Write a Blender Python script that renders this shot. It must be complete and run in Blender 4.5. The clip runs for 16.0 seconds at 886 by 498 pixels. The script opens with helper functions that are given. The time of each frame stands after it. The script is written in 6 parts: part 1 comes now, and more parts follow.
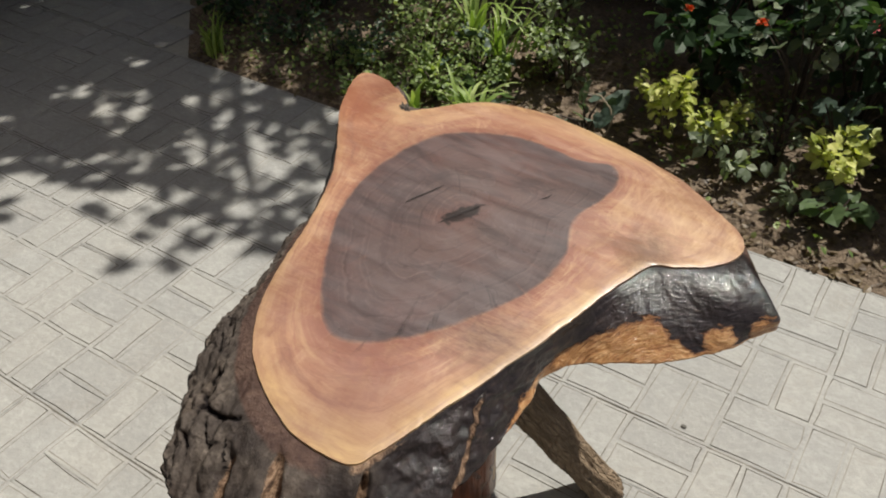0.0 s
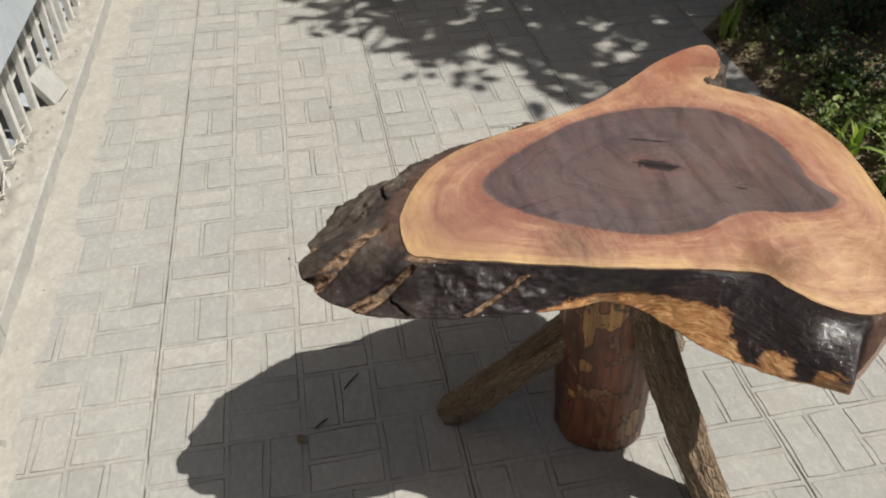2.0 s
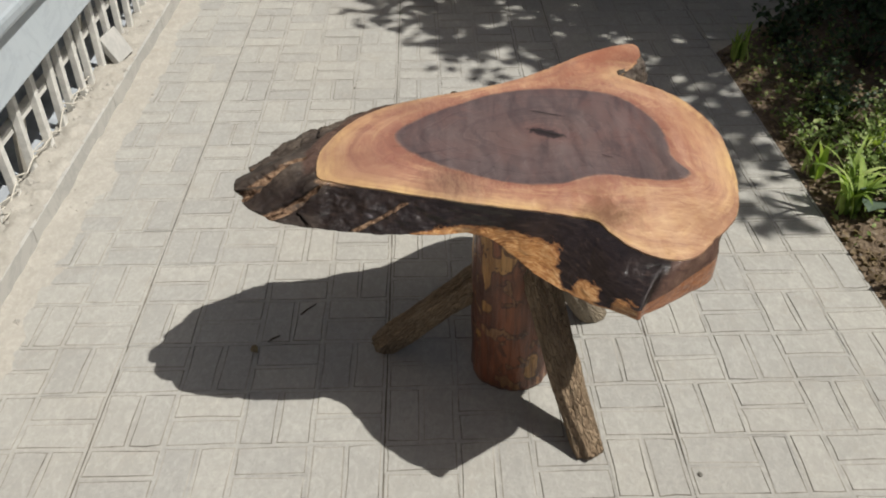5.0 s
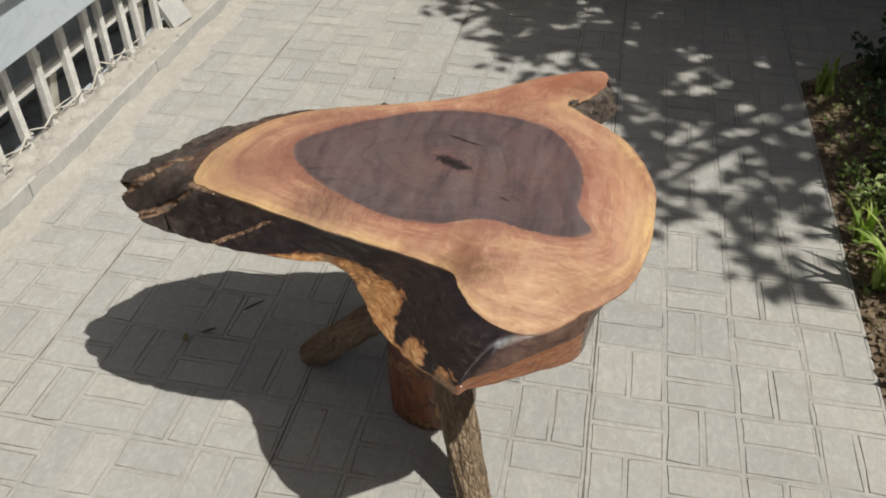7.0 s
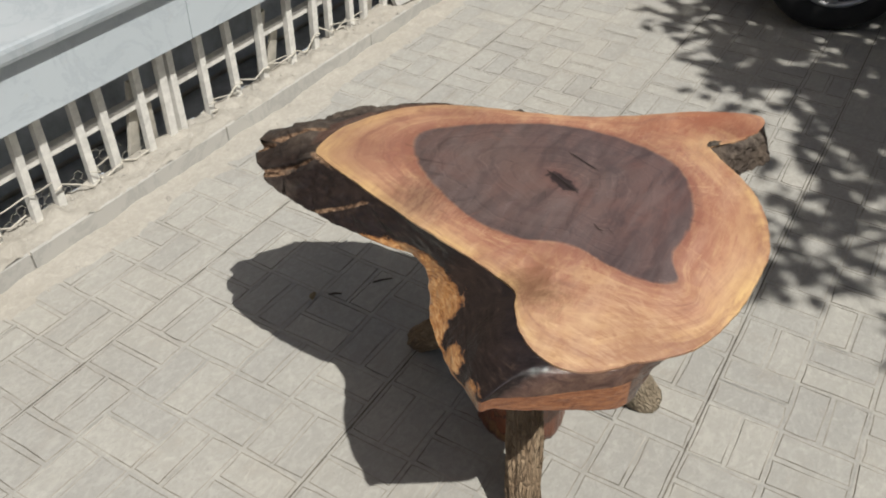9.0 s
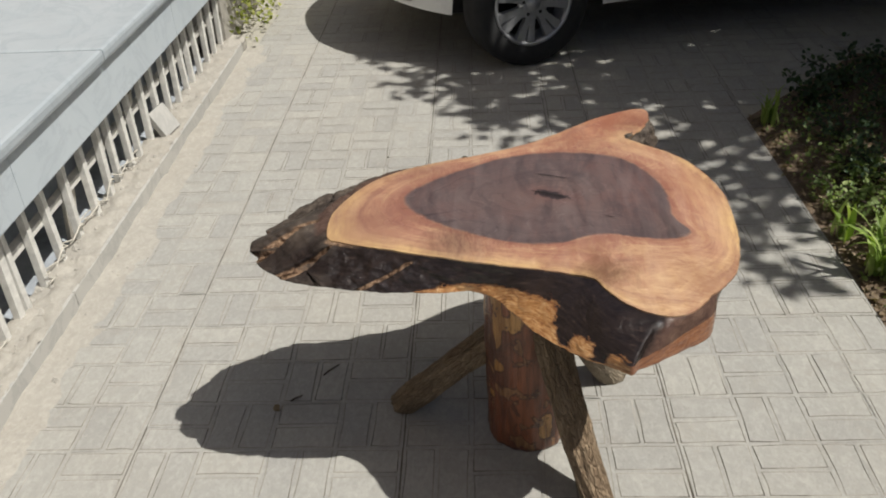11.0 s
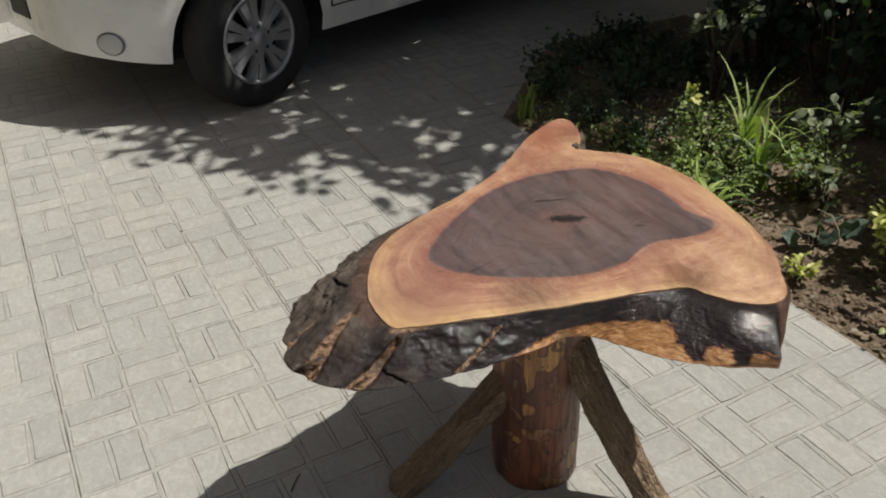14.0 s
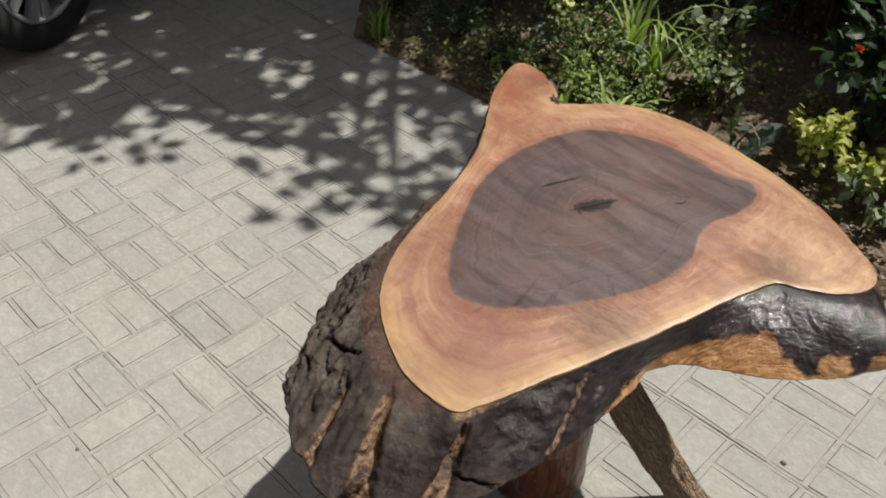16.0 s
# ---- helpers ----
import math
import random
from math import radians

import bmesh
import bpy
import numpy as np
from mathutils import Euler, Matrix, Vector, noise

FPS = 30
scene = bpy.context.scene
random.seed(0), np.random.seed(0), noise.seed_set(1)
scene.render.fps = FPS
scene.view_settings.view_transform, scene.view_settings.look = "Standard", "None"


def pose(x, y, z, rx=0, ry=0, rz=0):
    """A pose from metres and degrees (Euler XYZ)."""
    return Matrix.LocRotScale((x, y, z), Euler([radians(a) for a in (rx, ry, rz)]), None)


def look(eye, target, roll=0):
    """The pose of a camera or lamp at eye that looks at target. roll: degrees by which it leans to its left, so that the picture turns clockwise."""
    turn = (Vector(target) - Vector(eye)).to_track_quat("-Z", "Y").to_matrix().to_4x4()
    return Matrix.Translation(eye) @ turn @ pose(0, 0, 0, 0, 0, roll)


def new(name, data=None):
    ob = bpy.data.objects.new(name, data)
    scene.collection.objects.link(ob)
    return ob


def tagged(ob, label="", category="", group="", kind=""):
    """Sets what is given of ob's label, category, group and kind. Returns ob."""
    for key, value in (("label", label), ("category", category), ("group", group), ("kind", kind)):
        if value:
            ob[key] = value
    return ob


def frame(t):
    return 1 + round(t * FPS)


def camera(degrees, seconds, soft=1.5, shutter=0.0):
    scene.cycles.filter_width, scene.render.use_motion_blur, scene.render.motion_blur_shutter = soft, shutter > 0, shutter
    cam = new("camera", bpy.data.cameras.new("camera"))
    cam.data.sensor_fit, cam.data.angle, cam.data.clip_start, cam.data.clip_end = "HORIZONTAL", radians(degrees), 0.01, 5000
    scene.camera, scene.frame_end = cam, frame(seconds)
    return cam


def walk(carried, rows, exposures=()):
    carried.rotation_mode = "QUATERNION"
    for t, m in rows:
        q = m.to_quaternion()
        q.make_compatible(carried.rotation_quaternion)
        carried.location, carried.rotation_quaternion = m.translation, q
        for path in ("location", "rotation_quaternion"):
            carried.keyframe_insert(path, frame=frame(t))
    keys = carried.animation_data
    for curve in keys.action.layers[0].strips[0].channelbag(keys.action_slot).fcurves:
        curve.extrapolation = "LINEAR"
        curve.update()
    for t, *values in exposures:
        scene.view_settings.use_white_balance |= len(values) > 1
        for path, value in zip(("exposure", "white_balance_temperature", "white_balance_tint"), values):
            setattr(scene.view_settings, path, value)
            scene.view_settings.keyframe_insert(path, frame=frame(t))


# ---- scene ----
cam = camera(55.2, 16.0, soft=1.95)
PATH = [
    (0, (0.341, -0.024, 1.582), (-0.508, 1.243, 0.288), -1.4),
    (0.5, (0.478, 0.13, 1.6), (-0.478, 1.319, 0.307), 0.8),
    (1, (0.609, 0.231, 1.592), (-0.684, 1.04, 0.298), -1.4),
    (1.5, (0.789, 0.344, 1.588), (-0.694, 0.703, 0.295), -3.3),
    (2, (0.976, 0.315, 1.586), (-0.563, 0.56, 0.331), -2.0),
    (2.5, (1.174, 0.27, 1.609), (-0.395, 0.522, 0.395), 0.1),
    (3, (1.236, 0.317, 1.619), (-0.334, 0.689, 0.438), -0.4),
    (3.5, (1.333, 0.435, 1.627), (-0.26, 0.783, 0.469), 0.1),
    (4, (1.466, 0.567, 1.636), (-0.158, 0.733, 0.482), 1.2),
    (4.2, (1.454, 0.6, 1.638), (-0.165, 0.687, 0.467), -0.3),
    (6.3, (1.187, 0.793, 1.624), (-0.375, 0.82, 0.375), 0.9),
    (6.5, (1.166, 0.874, 1.615), (-0.399, 0.869, 0.37), 0.9),
    (7, (1.128, 1.174, 1.626), (-0.4, 0.867, 0.372), 0.2),
    (7.5, (1.03, 1.275, 1.617), (-0.421, 0.756, 0.343), -1.4),
    (8, (0.871, 1.303, 1.61), (-0.524, 0.75, 0.288), 0.6),
    (8.5, (0.872, 1.334, 1.625), (-0.464, 0.629, 0.315), -0.4),
    (9, (1.021, 1.405, 1.637), (-0.315, 0.615, 0.376), 0.5),
    (9.5, (1.145, 1.266, 1.646), (-0.364, 0.664, 0.48), 1.6),
    (9.7, (1.156, 1.155, 1.644), (-0.432, 0.749, 0.498), -1.2),
    (11.8, (1.555, 0.535, 1.648), (-0.147, 0.614, 0.599), -2.6),
    (12, (1.561, 0.452, 1.644), (-0.132, 0.625, 0.593), -1.6),
    (12.5, (1.501, 0.344, 1.624), (-0.175, 0.588, 0.561), 0.6),
    (13, (1.293, 0.269, 1.621), (-0.382, 0.683, 0.609), -2.2),
    (13.5, (1.19, 0.128, 1.646), (-0.441, 0.666, 0.621), 1.1),
    (14, (1.019, -0.052, 1.631), (-0.482, 0.735, 0.57), -1.4),
    (14.5, (0.951, -0.154, 1.616), (-0.41, 0.819, 0.52), 0.2),
    (15, (0.891, -0.152, 1.599), (-0.402, 0.862, 0.459), 0.6),
    (15.5, (0.651, -0.09, 1.601), (-0.605, 0.952, 0.445), 0.3),
    (16, (0.384, -0.101, 1.577), (-0.694, 1.002, 0.305), 1.2),
]
walk(cam, [(t, look(eye, target, roll)) for t, eye, target, roll in PATH],
     [(0.0, 0.17), (0.5, 0.21), (1.0, 0.17), (1.5, 0.19), (2.5, 0.14), (3.5, 0.13), (4.0, 0.15), (7.0, 0.07), (8.5, 0.07), (9.5, 0.1), (12.5, 0.1), (13.5, 0.05), (14.5, 0.06), (15.5, 0.11), (16.0, 0.14)])

# ---------------------------------------------------------------- world and sun
SUN_DIR = Vector((0.243, 0.551, 1.0)).normalized()
world = bpy.data.worlds.new("sky")
scene.world = world
world.use_nodes = True
wn = world.node_tree
sky = wn.nodes.new("ShaderNodeTexSky")
sky.sky_type = "NISHITA"
sky.sun_disc = False
sky.air_density, sky.dust_density, sky.ozone_density = 0.75, 3.0, 0.3
sky.sun_elevation = math.asin(SUN_DIR.z)
sky.sun_rotation = math.atan2(SUN_DIR.x, SUN_DIR.y)
wn.links.new(sky.outputs[0], wn.nodes["Background"].inputs[0])
wn.nodes["Background"].inputs[1].default_value = 0.05
sun = new("sun", bpy.data.lights.new("sun", "SUN"))
sun.data.energy = 4.47
sun.data.angle = radians(0.55)
sun.data.color = (1.0, 0.962, 0.89)
sun.matrix_world = look(SUN_DIR * 30, (0, 0, 0))


# ---------------------------------------------------------------- materials
class Nodes:
    """A small builder of node materials."""

    def __init__(self, name):
        self.m = bpy.data.materials.new(name)
        self.m.use_nodes = True
        self.t = self.m.node_tree
        self.b = self.t.nodes["Principled BSDF"]
        self.geo = None

    def put(self, socket, value):
        if hasattr(value, "links"):
            self.t.links.new(value, socket)
        elif isinstance(value, (tuple, list)) and len(value) == 3 and socket.type == "RGBA":
            socket.default_value = (*value, 1)
        else:
            socket.default_value = value

    def pos(self, scale=(1, 1, 1), local=False):
        if local:
            out = self.t.nodes.new("ShaderNodeTexCoord").outputs["Object"]
        else:
            out = self.t.nodes.new("ShaderNodeNewGeometry").outputs["Position"]
        n = self.t.nodes.new("ShaderNodeMapping")
        self.put(n.inputs["Vector"], out)
        n.inputs["Scale"].default_value = scale
        return n.outputs[0]

    def noise(self, vec, scale, detail=5, rough=0.6, distort=0.0):
        n = self.t.nodes.new("ShaderNodeTexNoise")
        self.put(n.inputs["Vector"], vec)
        n.inputs["Scale"].default_value = scale
        n.inputs["Detail"].default_value = detail
        n.inputs["Roughness"].default_value = rough
        n.inputs["Distortion"].default_value = distort
        return n.outputs["Fac"]

    def voronoi(self, vec, scale, feature="F1", out="Distance"):
        n = self.t.nodes.new("ShaderNodeTexVoronoi")
        n.feature = feature
        self.put(n.inputs["Vector"], vec)
        n.inputs["Scale"].default_value = scale
        return n.outputs[out]

    def ramp(self, fac, stops, mode="LINEAR"):
        n = self.t.nodes.new("ShaderNodeValToRGB")
        n.color_ramp.interpolation = mode
        el = n.color_ramp.elements
        while len(el) < len(stops):
            el.new(0.5)
        for e, (p, c) in zip(el, stops):
            e.position = p
            e.color = (*c, 1) if isinstance(c, (tuple, list)) else (c, c, c, 1)
        self.put(n.inputs[0], fac)
        return n.outputs[0]

    def mix(self, fac, a, b, blend="MIX"):
        n = self.t.nodes.new("ShaderNodeMix")
        n.data_type = "RGBA"
        n.blend_type = blend
        self.put(n.inputs[0], fac)
        self.put(n.inputs[6], a)
        self.put(n.inputs[7], b)
        return n.outputs[2]

    def math(self, op, a, b=0.0, clamp=False):
        n = self.t.nodes.new("ShaderNodeMath")
        n.operation = op
        n.use_clamp = clamp
        self.put(n.inputs[0], a)
        self.put(n.inputs[1], b)
        return n.outputs[0]

    def attr(self, name):
        n = self.t.nodes.new("ShaderNodeAttribute")
        n.attribute_name = name
        return n.outputs["Fac"]

    def random(self):
        return self.t.nodes.new("ShaderNodeObjectInfo").outputs["Random"]

    def island(self):
        return self.t.nodes.new("ShaderNodeNewGeometry").outputs["Random Per Island"]

    def bump(self, height, strength=0.3, dist=0.01):
        n = self.t.nodes.new("ShaderNodeBump")
        n.inputs["Strength"].default_value = strength
        n.inputs["Distance"].default_value = dist
        self.put(n.inputs["Height"], height)
        self.put(self.b.inputs["Normal"], n.outputs[0])
        self.put(self.b.inputs["Coat Normal"], n.outputs[0])
        return self

    def set(self, **kw):
        names = {"color": "Base Color", "rough": "Roughness", "metal": "Metallic", "coat": "Coat Weight", "coat_rough": "Coat Roughness",
                 "spec": "Specular IOR Level", "trans": "Transmission Weight", "sub": "Subsurface Weight"}
        for k, v in kw.items():
            self.put(self.b.inputs[names[k]], v)
        return self


def concrete(name, a, b, piece=True, dirt=(0.27, 0.24, 0.2)):
    n = Nodes(name)
    p = n.pos()
    big = n.noise(p, 2.3, 4, 0.6)
    fine = n.noise(p, 60, 6, 0.7)
    streak = n.noise(n.pos((14, 3, 3)), 3.0, 4, 0.65)
    col = n.mix(n.ramp(big, [(0.3, 0), (0.7, 1)]), a, b)
    col = n.mix(n.ramp(streak, [(0.52, 0), (0.75, 0.4)]), col, tuple(c * 0.8 for c in a))
    col = n.mix(n.ramp(n.noise(p, 7.5, 6, 0.7), [(0.54, 0), (0.72, 0.55)]), col, dirt)
    col = n.mix(n.ramp(n.noise(p, 16, 5, 0.65, 0.5), [(0.5, 0), (0.7, 0.5)]), col, tuple(min(1, c * 1.18) for c in a))
    col = n.mix(n.ramp(n.noise(p, 1.1, 4, 0.6), [(0.45, 0), (0.7, 0.5)]), col, (a[0] * 0.95, a[1] * 0.91, a[2] * 0.86))
    col = n.mix(n.ramp(fine, [(0.3, 0.6), (0.65, 0)]), col, tuple(c * 0.7 for c in a))
    col = n.mix(n.ramp(n.noise(p, 210, 3, 0.6), [(0.62, 0), (0.7, 0.55)]), col, tuple(c * 0.55 for c in a))
    col = n.mix(n.ramp(n.noise(n.pos((1, 2.2, 1)), 34, 5, 0.75, 1.5), [(0.58, 0), (0.7, 0.45)]), col, tuple(min(1, c * 1.25) for c in a))
    swirl = n.noise(n.pos((1.0, 1.6, 1.0)), 19, 5, 0.6, 2.2)
    col = n.mix(n.ramp(swirl, [(0.38, 0.4), (0.5, 0.0), (0.62, 0.3)]), col, n.ramp(swirl, [(0.45, tuple(c * 0.82 for c in a)), (0.55, tuple(min(1, c * 1.14) for c in a))]))
    rnd = n.random() if piece else n.island()
    col = n.mix(1.0, col, n.ramp(rnd, [(0, (0.93, 0.93, 0.935)), (0.5, (1, 0.998, 0.992)), (1, (1.06, 1.05, 1.03))]), "MULTIPLY")
    n.set(color=col, rough=n.ramp(fine, [(0, 0.75), (1, 0.92)]), spec=0.3)
    n.bump(n.math("ADD", fine, n.math("MULTIPLY", n.noise(p, 22, 4), 1.4)), 0.5, 0.005)
    return n.m


PAVER = concrete("stamped_concrete", (0.395, 0.389, 0.361), (0.34, 0.336, 0.317))
PAVER_JOINED = concrete("stamped_concrete_far", (0.395, 0.389, 0.361), (0.34, 0.336, 0.317), piece=False)
GROUT = concrete("dusty_joint", (0.43, 0.415, 0.365), (0.33, 0.315, 0.28), piece=False)


def joint_dirt():
    n = Nodes("dirty_joint_groove")
    p = n.pos()
    col = n.ramp(n.math("ADD", n.math("MULTIPLY", n.noise(p, 1.3, 3, 0.6), 0.45), n.math("ADD", n.math("MULTIPLY", n.noise(p, 7, 4, 0.65), 0.55), n.math("MULTIPLY", n.math("SUBTRACT", n.noise(n.pos((0.07, 4.2, 1)), 1.5, 2, 0.5), 0.48), 0.6))),
                 [(0.38, (0.365, 0.35, 0.315)), (0.5, (0.275, 0.255, 0.222)), (0.6, (0.155, 0.138, 0.114)), (0.7, (0.09, 0.078, 0.065))])
    col = n.mix(n.ramp(n.noise(p, 30, 5, 0.7), [(0.4, 0.0), (0.65, 0.5)]), col, (0.36, 0.345, 0.31))
    n.set(color=col, rough=0.92, spec=0.2)
    n.bump(n.noise(p, 80, 4), 0.3, 0.003)
    return n.m


JOINT_DIRT = joint_dirt()


def seam_dirt():
    n = Nodes("dark_seam_dirt")
    p = n.pos()
    col = n.ramp(n.noise(p, 5, 5, 0.7), [(0.36, (0.3, 0.28, 0.245)), (0.46, (0.15, 0.135, 0.112)), (0.62, (0.075, 0.066, 0.055))])
    n.set(color=col, rough=0.95, spec=0.15)
    n.bump(n.noise(p, 90, 4), 0.4, 0.003)
    return n.m


SEAM_DIRT = seam_dirt()
PLASTER = concrete("sandy_mortar", (0.4, 0.382, 0.345), (0.33, 0.317, 0.288), piece=False, dirt=(0.275, 0.245, 0.205))
WALL = concrete("pale_render", (0.50, 0.49, 0.47), (0.44, 0.43, 0.41), piece=False)
BROWN_RENDER = concrete("dull_brown_render", (0.2, 0.16, 0.125), (0.165, 0.13, 0.105), piece=False)


def marble(name, a, b, vein):
    n = Nodes(name)
    p = n.pos()
    v = n.noise(p, 3.2, 8, 0.7, 1.4)
    col = n.mix(n.ramp(n.noise(p, 1.6, 3), [(0.3, 0), (0.7, 1)]), a, b)
    col = n.mix(n.ramp(v, [(0.46, 0), (0.5, 0.5), (0.54, 0)]), col, vein)
    col = n.mix(n.ramp(n.noise(p, 26, 6, 0.75), [(0.6, 0), (0.75, 0.35)]), col, (0.45, 0.43, 0.4))
    n.set(color=col, rough=n.ramp(n.noise(p, 12), [(0.3, 0.35), (0.7, 0.6)]), spec=0.4)
    n.bump(n.noise(p, 70, 4), 0.12, 0.002)
    return n.m


MARBLE = marble("white_marble", (0.52, 0.575, 0.615), (0.47, 0.525, 0.565), (0.39, 0.44, 0.49))
# the fascia's marble again, darkened to offset the stronger light on the top
MARBLE_TOP = marble("white_marble_darkened_for_sun", (0.41, 0.45, 0.48), (0.36, 0.405, 0.435), (0.29, 0.335, 0.37))
MARBLE_GREY = marble("dusty_grey_marble_skirting", (0.47, 0.46, 0.43), (0.41, 0.405, 0.385), (0.31, 0.31, 0.3))


def soil():
    n = Nodes("dry_garden_soil")
    p = n.pos()
    col = n.ramp(n.noise(p, 5, 6, 0.7), [(0.3, (0.13, 0.098, 0.07)), (0.55, (0.24, 0.182, 0.13)), (0.75, (0.34, 0.27, 0.195))])
    col = n.mix(n.ramp(n.noise(p, 70, 5, 0.7), [(0.4, 0.45), (0.6, 0)]), col, (0.08, 0.06, 0.04))
    n.set(color=col, rough=0.95, spec=0.15)
    n.bump(n.math("ADD", n.noise(p, 40, 8, 0.75), n.voronoi(p, 55)), 0.8, 0.012)
    return n.m


SOIL = soil()


def leaf(name, stops, rough=0.5, sub=0.15):
    n = Nodes(name)
    p = n.pos()
    col = n.ramp(n.island(), stops)
    col = n.mix(n.ramp(n.noise(p, 40, 4), [(0.35, 0.35), (0.65, 0)]), col, tuple(c * 0.6 for c in stops[0][1]))
    n.set(color=col, rough=n.ramp(n.noise(p, 25), [(0.3, rough - 0.12), (0.7, rough + 0.12)]), spec=0.4)
    trans = n.t.nodes.new("ShaderNodeBsdfTranslucent")
    n.put(trans.inputs["Color"], n.mix(1.0, col, (1.5, 1.7, 0.6), "MULTIPLY"))
    mix = n.t.nodes.new("ShaderNodeMixShader")
    mix.inputs[0].default_value = 0.28
    out = n.t.nodes["Material Output"]
    n.t.links.new(n.b.outputs[0], mix.inputs[1])
    n.t.links.new(trans.outputs[0], mix.inputs[2])
    n.t.links.new(mix.outputs[0], out.inputs["Surface"])
    return n.m


# toned down so that the shaded end of the bed comes out darker
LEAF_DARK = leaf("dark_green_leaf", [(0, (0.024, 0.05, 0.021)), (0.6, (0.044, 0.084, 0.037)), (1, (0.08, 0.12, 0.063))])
LEAF_HEDGE = leaf("deep_green_hedge_leaf", [(0, (0.02, 0.042, 0.018)), (0.6, (0.035, 0.068, 0.03)), (1, (0.07, 0.1, 0.055))])
LEAF_GREY = leaf("grey_green_leaf", [(0, (0.12, 0.156, 0.09)), (0.6, (0.228, 0.27, 0.162)), (1, (0.384, 0.42, 0.276))])
LEAF_MID = leaf("fresh_green_leaf", [(0, (0.1, 0.156, 0.042)), (0.6, (0.224, 0.302, 0.094)), (1, (0.41, 0.475, 0.2))])
LEAF_YELLOW = leaf("yellow_green_leaf", [(0, (0.286, 0.341, 0.077)), (0.5, (0.506, 0.528, 0.132)), (1, (0.704, 0.682, 0.264))])
LEAF_BLADE = leaf("lime_grass_blade", [(0, (0.175, 0.263, 0.056)), (0.6, (0.325, 0.438, 0.112)), (1, (0.5, 0.575, 0.225))])
LEAF_BIG = leaf("blue_green_broad_leaf", [(0, (0.065, 0.105, 0.08)), (1, (0.14, 0.19, 0.145))])
LEAF_CREEP = leaf("mid_green_vine_leaf", [(0, (0.07, 0.12, 0.05)), (1, (0.15, 0.21, 0.09))])
LEAF_OLIVE = leaf("olive_yellow_leaf", [(0, (0.16, 0.19, 0.04)), (0.6, (0.3, 0.33, 0.09)), (1, (0.46, 0.46, 0.17))])
LEAF_DRY = leaf("dry_brown_leaf", [(0, (0.11, 0.075, 0.045)), (1, (0.3, 0.23, 0.15))])


def plain(name, col, rough=0.5, metal=0.0, var=0.15, scale=30, coat=0.0, bump=0.1):
    n = Nodes(name)
    p = n.pos()
    f = n.noise(p, scale, 5, 0.65)
    n.set(color=n.mix(n.ramp(f, [(0.35, 0), (0.7, 1)]), col, tuple(c * (1 - var) for c in col)), metal=metal, coat=coat,
          rough=n.ramp(n.noise(p, scale * 0.3), [(0.3, max(rough - 0.08, 0.02)), (0.7, rough + 0.08)]))
    if bump:
        n.bump(f, bump, 0.003)
    return n.m


WHITE_PAINT = plain("chalky_white_paint", (0.74, 0.73, 0.69), 0.6, var=0.28)
CAR_PAINT = plain("white_car_paint", (0.74, 0.74, 0.72), 0.3, var=0.03, coat=0.8, bump=0.0)
RUBBER = plain("dusty_tyre_rubber", (0.021, 0.0215, 0.0225), 0.88, var=0.3)
ALLOY = plain("grey_alloy", (0.4, 0.41, 0.43), 0.45, metal=0.6, var=0.2, bump=0.0)
BLACK = plain("black_plastic", (0.015, 0.015, 0.016), 0.55)
DARK_GLASS = plain("tinted_window_glass", (0.012, 0.014, 0.016), 0.06, var=0.0, bump=0.0)
LAMP_GLASS = plain("lamp_lens", (0.5, 0.51, 0.5), 0.15, var=0.1, bump=0.0)
BASEMENT = plain("dusty_blue_grey_basement_wall", (0.46, 0.5, 0.55), 0.8, var=0.45, scale=9)
ROPE = plain("dirty_white_cord", (0.6, 0.57, 0.5), 0.85, var=0.3, scale=120)
BOARD = plain("offwhite_board", (0.6, 0.57, 0.5), 0.7, var=0.3, scale=20)
ORANGE_PETAL = plain("orange_petal", (0.75, 0.12, 0.02), 0.6)
RED_PETAL = plain("red_petal", (0.5, 0.02, 0.025), 0.6)
TWIG = plain("dark_twig", (0.08, 0.06, 0.045), 0.9, var=0.4, scale=80)
CRACK = plain("dark_crack_filler", (0.022, 0.015, 0.013), 0.75)
STRAW = plain("dry_straw_stalk", (0.34, 0.28, 0.19), 0.8, var=0.3, scale=60)
STONE = plain("grey_pebble", (0.16, 0.15, 0.13), 0.85, var=0.3)


def tree_bark(name, dark, light, local=True):
    n = Nodes(name)
    p = n.pos((1, 1, 0.42), local)
    f = n.noise(p, 52, 7, 0.75, 0.6)
    g = n.noise(n.pos((1, 1, 0.5), local), 9, 5)
    col = n.ramp(f, [(0.32, dark), (0.55, tuple((a + b) / 2 for a, b in zip(dark, light))), (0.75, light)])
    col = n.mix(n.ramp(g, [(0.4, 0.45), (0.65, 0)]), col, dark)
    fissure = n.voronoi(n.pos((1, 1, 0.28), local), 120, "DISTANCE_TO_EDGE")
    col = n.mix(n.ramp(fissure, [(0.02, 0.22), (0.12, 0.0)]), col, tuple(c * 0.6 for c in dark))
    n.set(color=col, rough=n.ramp(f, [(0.3, 0.9), (0.8, 0.65)]), spec=0.3)
    n.bump(n.math("ADD", f, n.ramp(fissure, [(0.0, 0.0), (0.2, 0.6)])), 0.9, 0.012)
    return n.m


LEG_BARK = tree_bark("rough_brown_leg_bark", (0.185, 0.125, 0.076), (0.5, 0.385, 0.26))
LEG_PALE = tree_bark("smooth_pale_leg_bark", (0.27, 0.215, 0.15), (0.48, 0.41, 0.31))
TRUNK_BARK = tree_bark("grey_trunk_bark", (0.09, 0.075, 0.06), (0.25, 0.21, 0.17))


